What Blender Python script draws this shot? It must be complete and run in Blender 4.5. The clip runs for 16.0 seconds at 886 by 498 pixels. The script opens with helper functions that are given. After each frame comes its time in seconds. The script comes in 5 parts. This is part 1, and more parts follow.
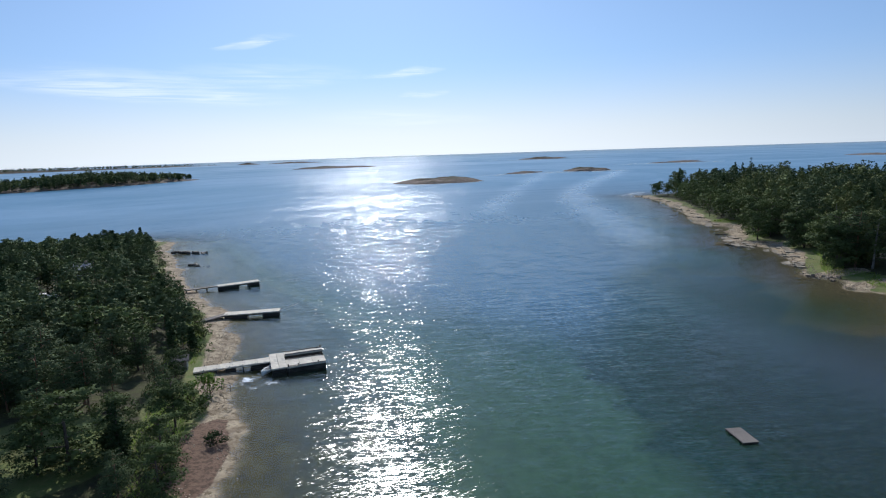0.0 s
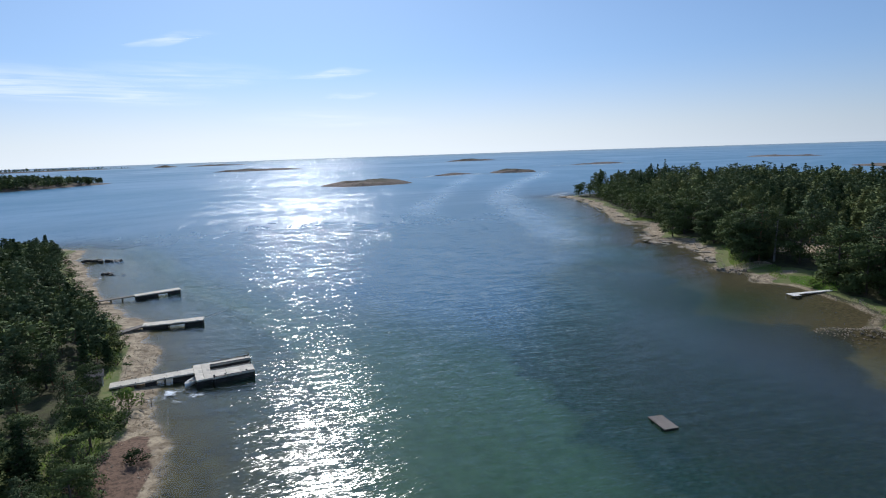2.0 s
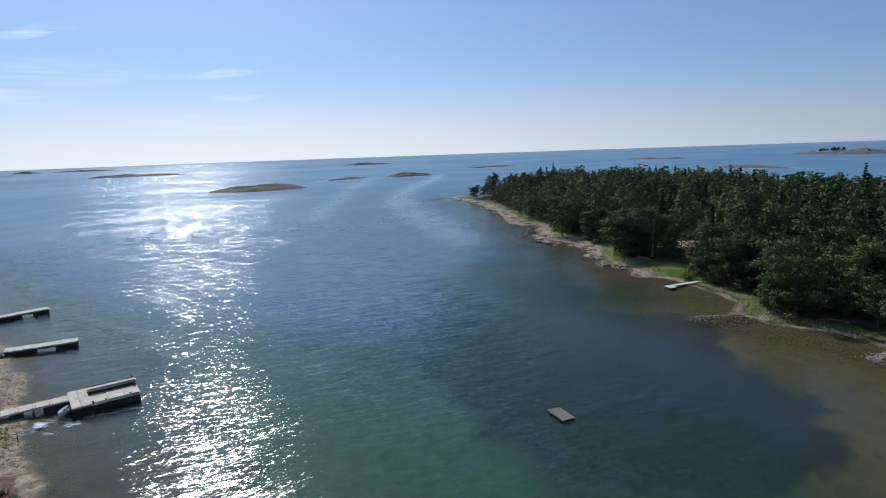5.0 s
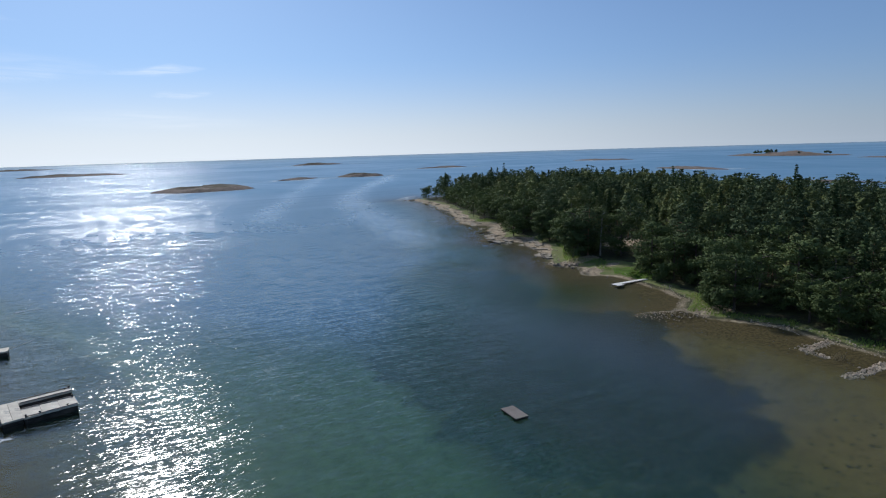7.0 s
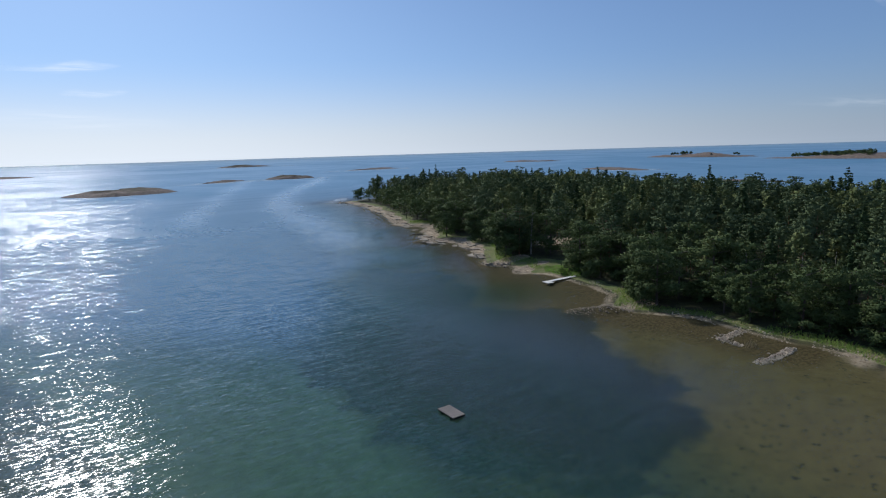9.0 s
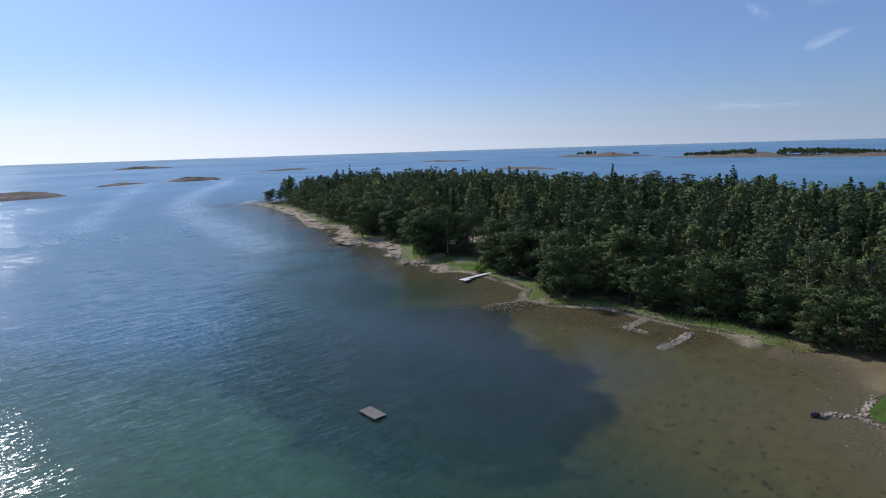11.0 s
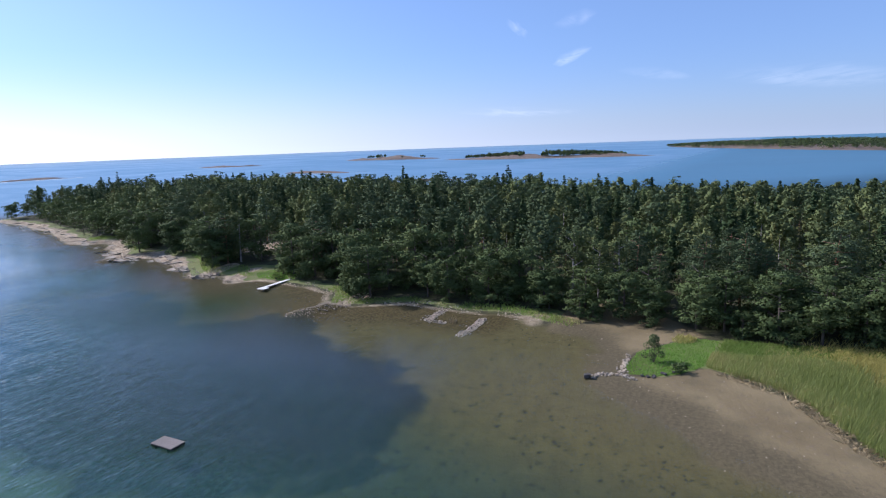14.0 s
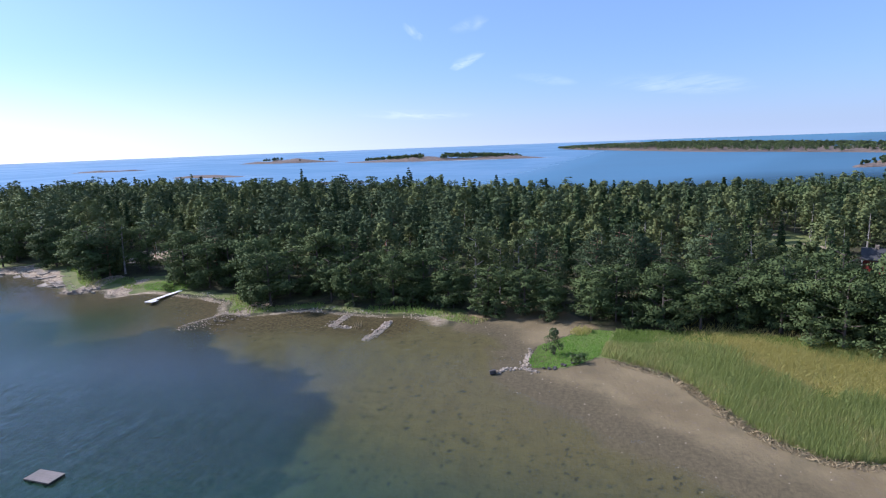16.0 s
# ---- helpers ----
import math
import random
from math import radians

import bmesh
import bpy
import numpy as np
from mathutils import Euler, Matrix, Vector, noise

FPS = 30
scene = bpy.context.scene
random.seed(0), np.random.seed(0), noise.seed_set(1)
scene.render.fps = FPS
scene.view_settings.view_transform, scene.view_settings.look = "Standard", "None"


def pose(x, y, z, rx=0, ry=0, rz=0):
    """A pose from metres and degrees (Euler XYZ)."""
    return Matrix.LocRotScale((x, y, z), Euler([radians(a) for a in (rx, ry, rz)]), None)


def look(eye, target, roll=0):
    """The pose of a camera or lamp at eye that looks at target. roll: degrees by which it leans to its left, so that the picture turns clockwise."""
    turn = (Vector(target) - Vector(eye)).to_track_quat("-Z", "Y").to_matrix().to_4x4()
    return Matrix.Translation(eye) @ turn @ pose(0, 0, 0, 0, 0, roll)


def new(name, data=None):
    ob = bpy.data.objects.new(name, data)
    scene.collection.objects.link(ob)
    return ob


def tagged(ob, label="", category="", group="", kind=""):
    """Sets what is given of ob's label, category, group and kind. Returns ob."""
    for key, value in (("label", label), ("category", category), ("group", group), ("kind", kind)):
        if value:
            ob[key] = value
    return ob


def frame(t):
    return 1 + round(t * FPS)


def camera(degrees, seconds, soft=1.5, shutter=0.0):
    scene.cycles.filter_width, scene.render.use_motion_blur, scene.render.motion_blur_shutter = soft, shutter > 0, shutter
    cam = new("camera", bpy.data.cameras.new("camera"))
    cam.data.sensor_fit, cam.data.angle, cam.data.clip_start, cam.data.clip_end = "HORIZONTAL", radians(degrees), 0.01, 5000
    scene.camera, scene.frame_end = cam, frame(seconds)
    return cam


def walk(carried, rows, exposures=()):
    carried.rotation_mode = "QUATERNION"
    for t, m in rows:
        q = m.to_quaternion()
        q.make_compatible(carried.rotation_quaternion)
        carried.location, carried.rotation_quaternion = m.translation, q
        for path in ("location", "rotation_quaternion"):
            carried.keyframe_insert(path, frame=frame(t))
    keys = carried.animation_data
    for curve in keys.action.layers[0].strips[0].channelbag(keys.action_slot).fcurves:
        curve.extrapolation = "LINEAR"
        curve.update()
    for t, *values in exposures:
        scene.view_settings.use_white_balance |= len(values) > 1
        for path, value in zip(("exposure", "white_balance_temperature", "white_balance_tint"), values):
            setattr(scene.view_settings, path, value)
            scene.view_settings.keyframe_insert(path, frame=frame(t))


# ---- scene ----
cam = camera(74.8, 16.0, soft=1.1)

PATH = [
    (0, (0.005, 0.003, 29.998), (0.088, 1.973, 29.665), -1.9),
    (0.5, (-0.021, 0.009, 29.986), (0.12, 1.976, 29.653), -1.9),
    (1, (-0.049, 0.009, 29.976), (0.153, 1.971, 29.642), -1.9),
    (1.5, (-0.081, 0.006, 29.972), (0.178, 1.961, 29.639), -1.9),
    (2, (-0.119, 0.003, 29.977), (0.203, 1.948, 29.643), -1.9),
    (2.5, (-0.158, 0.003, 29.989), (0.226, 1.937, 29.655), -2.0),
    (3, (-0.196, 0.011, 30.009), (0.253, 1.931, 29.675), -2.0),
    (3.5, (-0.226, 0.034, 30.034), (0.283, 1.939, 29.699), -2.0),
    (4, (-0.246, 0.071, 30.058), (0.322, 1.959, 29.724), -2.0),
    (6.5, (-0.309, 0.316, 30.147), (0.461, 2.131, 29.811), -1.8),
    (7, (-0.31, 0.353, 30.149), (0.502, 2.149, 29.812), -1.7),
    (7.5, (-0.303, 0.381, 30.137), (0.553, 2.157, 29.8), -1.7),
    (8, (-0.291, 0.406, 30.112), (0.617, 2.156, 29.775), -1.7),
    (8.5, (-0.281, 0.429, 30.076), (0.678, 2.152, 29.739), -1.8),
    (9, (-0.283, 0.452, 30.034), (0.732, 2.142, 29.696), -1.7),
    (11.5, (-0.37, 0.593, 29.794), (0.95, 2.055, 29.448), -1.8),
    (12, (-0.417, 0.631, 29.724), (0.979, 2.021, 29.378), -1.8),
    (12.5, (-0.489, 0.682, 29.634), (0.98, 1.994, 29.286), -1.9),
    (13, (-0.56, 0.727, 29.56), (0.989, 1.942, 29.21), -1.94),
    (13.5, (-0.6, 0.79, 29.5), (1.024, 1.902, 29.148), -2.02),
    (14, (-0.635, 0.84, 29.46), (1.06, 1.839, 29.105), -2.06),
    (14.5, (-0.645, 0.88, 29.435), (1.097, 1.795, 29.078), -2.06),
    (15, (-0.64, 0.925, 29.41), (1.141, 1.76, 29.052), -2.12),
    (15.5, (-0.605, 0.975, 29.385), (1.208, 1.741, 29.026), -2.12),
    (16, (-0.55, 1.03, 29.36), (1.29, 1.728, 29.002), -2.12),
]
EXPOSURE = [(0, -0.36, 6180, 10), (3.5, -0.48, 6180, 10), (7, -0.57, 6150, 10), (9, -0.57, 6120, 11), (12.5, -0.06, 5980, 18), (14.5, 0.28, 5850, 21), (16, 0.44, 5780, 22)]
walk(cam, [(t, look(eye, target, roll)) for t, eye, target, roll in PATH], EXPOSURE)

# ---- world, sun, exposure ----
SUN_AZ, SUN_EL = -4.5, 38.0        # degrees clockwise from +y, above the horizon
scene.view_settings.exposure = 0.0
world = bpy.data.worlds.new("sky")
scene.world = world
world.use_nodes = True
wn = world.node_tree
sky = wn.nodes.new("ShaderNodeTexSky")
sky.sky_type, sky.sun_disc = "NISHITA", False
sky.sun_elevation, sky.sun_rotation = radians(SUN_EL), radians(SUN_AZ)
sky.altitude, sky.air_density, sky.dust_density, sky.ozone_density = 0.0, 1.0, 1.0, 4.0
cool, haze = wn.nodes.new("ShaderNodeMix"), wn.nodes.new("ShaderNodeMix")
cool.data_type = haze.data_type = "RGBA"
cool.blend_type = "MULTIPLY"
cool.inputs[0].default_value, cool.inputs[7].default_value = 1.0, (0.83, 1.02, 1.35, 1)
haze.inputs[0].default_value, haze.inputs[7].default_value = 0.33, (4.2, 6.3, 9.0, 1)   # thin even haze over the whole sky
wn.links.new(sky.outputs[0], cool.inputs[6])
wn.links.new(cool.outputs[2], haze.inputs[6])
wn.links.new(haze.outputs[2], wn.nodes["Background"].inputs[0])
wn.nodes["Background"].inputs[1].default_value = 0.09

sun = new("sun", bpy.data.lights.new("sun", "SUN"))
sun.data.energy, sun.data.angle, sun.data.color = 4.5, radians(0.53), (1.0, 0.965, 0.91)
to_sun = Vector((math.sin(radians(SUN_AZ)) * math.cos(radians(SUN_EL)), math.cos(radians(SUN_AZ)) * math.cos(radians(SUN_EL)), math.sin(radians(SUN_EL))))
sun.matrix_world = Matrix.Translation((0, 0, 300)) @ to_sun.to_track_quat("Z", "Y").to_matrix().to_4x4()

rng = np.random.default_rng(7)


# ---- small helpers ----
def lattice(ix, iy, seed):
    h = (ix.astype(np.int64) * 374761393 + iy.astype(np.int64) * 668265263 + seed * 974711) & 0x7FFFFFFF
    h = ((h ^ (h >> 13)) * 1274126177) & 0x7FFFFFFF
    return ((h ^ (h >> 16)) & 0xFFFF) / 65535.0


def noise2(x, y, seed=0):
    """Smooth value noise in 0..1."""
    ix, iy = np.floor(x), np.floor(y)
    u, v = x - ix, y - iy
    u, v = u * u * (3 - 2 * u), v * v * (3 - 2 * v)
    a, b = lattice(ix, iy, seed), lattice(ix + 1, iy, seed)
    c, d = lattice(ix, iy + 1, seed), lattice(ix + 1, iy + 1, seed)
    return (a * (1 - u) + b * u) * (1 - v) + (c * (1 - u) + d * u) * v


def fbm(x, y, size, octaves=4, seed=0):
    """Layered noise about 0, within about -1..1, whose largest forms are size metres."""
    out, amp = 0.0, 1.0
    for n in range(octaves):
        out = out + amp * (noise2(x / size, y / size, seed + n) * 2 - 1)
        size, amp = size / 2.1, amp * 0.5
    return out / 1.6


def smooth(a, b, x):
    t = np.clip((x - a) / (b - a), 0, 1)
    return t * t * (3 - 2 * t)


def inside_by(points, x, y):
    """How far (x, y) lie inside a closed outline; negative outside."""
    p = np.array(points, float)
    q = np.roll(p, -1, 0)
    best, odd = np.full(x.shape, 1e9), np.zeros(x.shape, bool)
    for (ax, ay), (bx, by) in zip(p, q):
        dx, dy = bx - ax, by - ay
        t = np.clip(((x - ax) * dx + (y - ay) * dy) / (dx * dx + dy * dy), 0, 1)
        best = np.minimum(best, (x - ax - t * dx) ** 2 + (y - ay - t * dy) ** 2)
        if dy:
            odd ^= ((ay > y) != (by > y)) & (x < ax + (y - ay) / dy * dx)
    return np.where(odd, 1, -1) * np.sqrt(best)


def near_line(points, wide, x, y):
    """1 on a line through the points, fading out over its width."""
    best = np.full(x.shape, 1e9)
    for (ax, ay), (bx, by) in zip(points, points[1:]):
        t = np.clip(((x - ax) * (bx - ax) + (y - ay) * (by - ay)) / ((bx - ax) ** 2 + (by - ay) ** 2), 0, 1)
        best = np.minimum(best, np.hypot(x - ax - t * (bx - ax), y - ay - t * (by - ay)))
    return smooth(wide, 0, best)


def mesh_of(name, verts, faces, mat=None, flat=True):
    """A mesh from arrays; faces all of one size."""
    verts, faces = np.asarray(verts, np.float32), np.asarray(faces, np.int32)
    me = bpy.data.meshes.new(name)
    me.vertices.add(len(verts))
    me.vertices.foreach_set("co", verts.ravel())
    me.loops.add(faces.size)
    me.loops.foreach_set("vertex_index", faces.ravel())
    me.polygons.add(len(faces))
    me.polygons.foreach_set("loop_start", np.arange(0, faces.size, faces.shape[1], dtype=np.int32))
    me.polygons.foreach_set("use_smooth", np.full(len(faces), not flat))
    me.update(calc_edges=True)
    if mat:
        me.materials.append(mat)
    return me


def part(name, data, material, parent, label="", at=None):
    """Links a bmesh or mesh as one mesh object under a thing or a part."""
    if isinstance(data, bmesh.types.BMesh):
        me = bpy.data.meshes.new(name)
        data.to_mesh(me)
        data.free()
        me.materials.append(material)
        data = me
    ob = new(name, data)
    ob.parent = parent
    if at is not None:
        ob.matrix_basis = at
    if label:
        ob["label"] = label
    return ob


def thing(name, label, category, group="", kind="", m=None):
    ob = new(name)
    ob.empty_display_size = 0.3
    if m is not None:
        ob.matrix_basis = m
    return tagged(ob, label, category, group, kind)


def box(bm, x0, x1, y0, y1, z0, z1, bevel=0.0, turn=0.0, rough=0.0):
    """A box with worn edges, turned about z at its own middle."""
    r = bmesh.ops.create_cube(bm, size=1.0)
    vs = r["verts"]
    bmesh.ops.scale(bm, vec=(x1 - x0, y1 - y0, z1 - z0), verts=vs)
    if bevel:
        edges = list({e for v in vs for e in v.link_edges})
        vs = bmesh.ops.bevel(bm, geom=edges, offset=bevel, segments=1, affect="EDGES", profile=0.5)["verts"]
    if rough:
        for v in vs:
            v.co += Vector((random.uniform(-rough, rough), random.uniform(-rough, rough), random.uniform(-rough, rough)))
    if turn:
        bmesh.ops.rotate(bm, cent=(0, 0, 0), matrix=Matrix.Rotation(radians(turn), 3, "Z"), verts=vs)
    bmesh.ops.translate(bm, vec=((x0 + x1) / 2, (y0 + y1) / 2, (z0 + z1) / 2), verts=vs)
    return vs


def rod(bm, a, b, r0, r1, sides=6):
    """A tapered stick from a to b."""
    a, b = Vector(a), Vector(b)
    m = Matrix.Translation((a + b) / 2) @ (b - a).to_track_quat("Z", "Y").to_matrix().to_4x4()
    return bmesh.ops.create_cone(bm, cap_ends=True, segments=sides, radius1=r0, radius2=r1, depth=(b - a).length, matrix=m)["verts"]


# ---- materials ----
class Nodes:
    """Short hand for building a node material."""

    def __init__(self, name):
        self.mat = bpy.data.materials.new(name)
        self.mat.use_nodes = True
        self.t = self.mat.node_tree
        self.t.nodes.clear()
        self.out = self.t.nodes.new("ShaderNodeOutputMaterial")

    def put(self, socket, value):
        if isinstance(value, bpy.types.NodeSocket):
            self.t.links.new(value, socket)
        elif value is not None:
            socket.default_value = value

    def add(self, kind, out=0, props=None, **ins):
        n = self.t.nodes.new("ShaderNode" + kind)
        props = props or {}
        if "operation" in props:
            n.operation = props["operation"]
        if "interpolation_type" in props:
            n.interpolation_type = props["interpolation_type"]
        if "distribution" in props:
            n.distribution = props["distribution"]
        if "attribute_name" in props:
            n.attribute_name = props["attribute_name"]
        for k, v in ins.items():
            self.put(n.inputs[int(k[1:]) if k[0] == "i" and k[1:].isdigit() else k.replace("_", " ")], v)
        return n.outputs[out]

    def math(self, op, a, b=0.0, c=0.0):
        return self.add("Math", props={"operation": op}, i0=a, i1=b, i2=c)

    def place(self):
        return self.add("NewGeometry", 0)

    def noise(self, at, scale, detail=3.0, rough=0.55, out=0, distortion=0.0):
        return self.add("TexNoise", out, Vector=at, Scale=scale, Detail=detail, Roughness=rough, Distortion=distortion)

    def scaled(self, at, x, y, z, turn=0.0):
        if turn:
            at = self.add("Mapping", Vector=at, Rotation=(0, 0, radians(-turn)))
        return self.add("Mapping", Vector=at, Scale=(x, y, z))

    def ramp(self, value, stops):
        n = self.t.nodes.new("ShaderNodeValToRGB")
        self.put(n.inputs[0], value)
        el = n.color_ramp.elements
        while len(el) < len(stops):
            el.new(0.5)
        for e, (p, c) in zip(el, stops):
            e.position, e.color = p, (*c, 1) if len(c) == 3 else c
        return n.outputs[0]

    def step(self, value, a, b):
        return self.add("MapRange", Value=value, From_Min=a, From_Max=b, props={"interpolation_type": "SMOOTHSTEP"})

    def mix(self, fac, a, b, mode="MIX"):
        n = self.t.nodes.new("ShaderNodeMix")
        n.data_type, n.blend_type = "RGBA", mode
        self.put(n.inputs[0], fac)
        for s, v in ((n.inputs[6], a), (n.inputs[7], b)):
            self.put(s, (*v, 1) if isinstance(v, tuple) and len(v) == 3 else v)
        return n.outputs[2]

    def attr(self, name, out=2):
        return self.add("Attribute", out, props={"attribute_name": name})

    def bump(self, height, strength=0.5, distance=0.05):
        return self.add("Bump", Strength=strength, Distance=distance, Height=height)

    def done(self, shader):
        self.t.links.new(shader, self.out.inputs[0])
        return self.mat

    def skin(self, color, rough=0.8, normal=None, metal=0.0, spec=0.3):
        return self.done(self.add("BsdfPrincipled", Base_Color=color, Roughness=rough, Normal=normal, Metallic=metal, Specular_IOR_Level=spec))


def plain_stuff(name, light, dark, size=1.0, rough=0.8, relief=0.03, grain=8.0, stain=None, stretch=(1, 1, 1), spec=0.3):
    """A surface that varies between two colours at two scales, with fine relief and stains."""
    n = Nodes(name)
    at = n.scaled(n.add("TexCoord", 3), *stretch)
    big, fine = n.noise(at, 1.0 / size, 4), n.noise(at, grain / size, 5, 0.65)
    c = n.mix(n.step(big, 0.3, 0.7), dark, light)
    c = n.mix(n.math("MULTIPLY", n.step(fine, 0.45, 0.75), 0.55), c, tuple(v * 0.6 for v in dark))
    r = n.add("ObjectInfo", 5)
    c = n.mix(n.math("MULTIPLY_ADD", r, 0.35, 0.0), c, tuple(v * 0.55 for v in light))
    if stain:
        c = n.mix(n.step(n.noise(at, 0.6 / size, 3, 0.7), 0.55, 0.72), c, stain)
    return n.skin(c, rough, n.bump(fine, 0.7, relief), spec=spec)


def leaf_stuff(name, light, dark, autumn=None, through_leaf=0.09):
    """Leaves or needles: varied leaf by leaf and in drifts of a few metres, letting some light through."""
    n = Nodes(name)
    isle = n.add("NewGeometry", 8)
    drift = n.noise(n.place(), 0.16, 2)
    per = n.add("ObjectInfo", 5)
    per = n.math("ADD", n.math("MULTIPLY", n.attr("tone"), 1.15), per)
    f = n.math("ADD", n.math("MULTIPLY", isle, 0.22), n.math("MULTIPLY_ADD", n.step(drift, 0.3, 0.7), 0.25, n.math("MULTIPLY", per, 0.5)))
    c = n.mix(f, dark, light)
    if autumn:
        c = n.mix(n.step(n.math("MULTIPLY_ADD", isle, 0.25, drift), 0.68, 0.85), c, autumn)
    body = n.add("BsdfPrincipled", Base_Color=c, Roughness=0.7, Specular_IOR_Level=0.06)
    thru = n.add("BsdfTranslucent", Color=n.mix(0.5, c, tuple(min(1, v * 1.6) for v in light)))
    return n.done(n.add("MixShader", i0=through_leaf, i1=body, i2=thru))


ALDER = leaf_stuff("alder_leaves", (0.122, 0.16, 0.057), (0.044, 0.068, 0.027))
BIRCH = leaf_stuff("birch_leaves", (0.16, 0.19, 0.073), (0.07, 0.096, 0.038), (0.125, 0.125, 0.042))
PINE = leaf_stuff("pine_needles", (0.112, 0.148, 0.067), (0.044, 0.067, 0.033))
SPRUCE = leaf_stuff("spruce_needles", (0.056, 0.086, 0.034), (0.024, 0.043, 0.017))
BUSH = leaf_stuff("bush_leaves", (0.16, 0.23, 0.055), (0.06, 0.11, 0.026), None, 0.3)
TURF = leaf_stuff("turf_blades", (0.2, 0.36, 0.06), (0.13, 0.25, 0.04), None, 0.4)
REED = leaf_stuff("reed_blades", (0.33, 0.36, 0.125), (0.21, 0.25, 0.078), (0.4, 0.35, 0.15), 0.48)
GRASS = leaf_stuff("grass_blades", (0.22, 0.3, 0.075), (0.13, 0.2, 0.045), (0.34, 0.31, 0.12), 0.42)
STRAW = leaf_stuff("dry_grass_blades", (0.43, 0.385, 0.135), (0.32, 0.315, 0.105), (0.46, 0.38, 0.15), 0.48)
DRY_REED = leaf_stuff("dry_reed_stems", (0.42, 0.34, 0.2), (0.24, 0.18, 0.1))
BARK = plain_stuff("grey_bark", (0.16, 0.125, 0.1), (0.06, 0.048, 0.04), 0.5, 0.9, 0.03, 9, stretch=(1, 1, 0.25))
PINE_BARK = plain_stuff("pine_bark", (0.36, 0.19, 0.11), (0.15, 0.09, 0.065), 0.8, 0.9, 0.03, 9, stretch=(1, 1, 0.25))
BIRCH_BARK = plain_stuff("birch_bark", (0.42, 0.39, 0.35), (0.16, 0.145, 0.13), 0.7, 0.8, 0.02, 6, stretch=(1, 1, 2.5))
ROCK = plain_stuff("shore_rock", (0.46, 0.375, 0.28), (0.24, 0.19, 0.145), 0.9, 0.85, 0.04, 7, (0.09, 0.085, 0.075))
GRANITE = plain_stuff("red_granite", (0.24, 0.175, 0.13), (0.12, 0.093, 0.074), 3.0, 0.85, 0.08, 8, (0.11, 0.11, 0.09))
PALE_STONE = plain_stuff("bleached_stone", (0.42, 0.355, 0.27), (0.24, 0.2, 0.152), 0.9, 0.85, 0.03, 7)
DARK_ROCK = plain_stuff("wet_dark_rock", (0.12, 0.105, 0.095), (0.04, 0.037, 0.034), 0.8, 0.6, 0.05, 6)
CONCRETE = plain_stuff("weathered_concrete", (0.8, 0.73, 0.6), (0.6, 0.53, 0.43), 1.6, 0.85, 0.01, 12, (0.3, 0.27, 0.23))
WET_TIMBER = plain_stuff("wet_timber", (0.1, 0.085, 0.07), (0.03, 0.026, 0.022), 0.6, 0.7, 0.02, 8, stretch=(0.3, 1, 1))
GREY_WOOD = plain_stuff("silver_grey_wood", (0.31, 0.265, 0.23), (0.17, 0.145, 0.125), 0.5, 0.8, 0.008, 14, (0.15, 0.13, 0.11), stretch=(0.2, 1, 1))
PALE_WOOD = plain_stuff("pale_new_wood", (0.9, 0.87, 0.8), (0.78, 0.74, 0.66), 0.6, 0.75, 0.006, 12, stretch=(0.25, 1, 1))
RED_PAINT = plain_stuff("red_ochre_boards", (0.3, 0.055, 0.04), (0.2, 0.035, 0.028), 0.8, 0.85, 0.01, 10)
WHITE_PAINT = plain_stuff("white_paint", (0.8, 0.79, 0.76), (0.66, 0.65, 0.62), 0.8, 0.45, 0.004, 8, spec=0.5)
GREY_ROOF = plain_stuff("grey_roofing", (0.42, 0.42, 0.42), (0.26, 0.26, 0.265), 1.2, 0.6, 0.008, 10)
DARK_ROOF = plain_stuff("dark_roof_felt", (0.09, 0.088, 0.085), (0.05, 0.05, 0.05), 1.0, 0.85, 0.01, 12)
RUBBER = plain_stuff("black_rubber", (0.03, 0.03, 0.03), (0.015, 0.015, 0.015), 0.5, 0.7, 0.004)
ng = Nodes("dark_window_glass")
GLASS = ng.skin((0.02, 0.025, 0.03, 1), 0.05, spec=0.5)


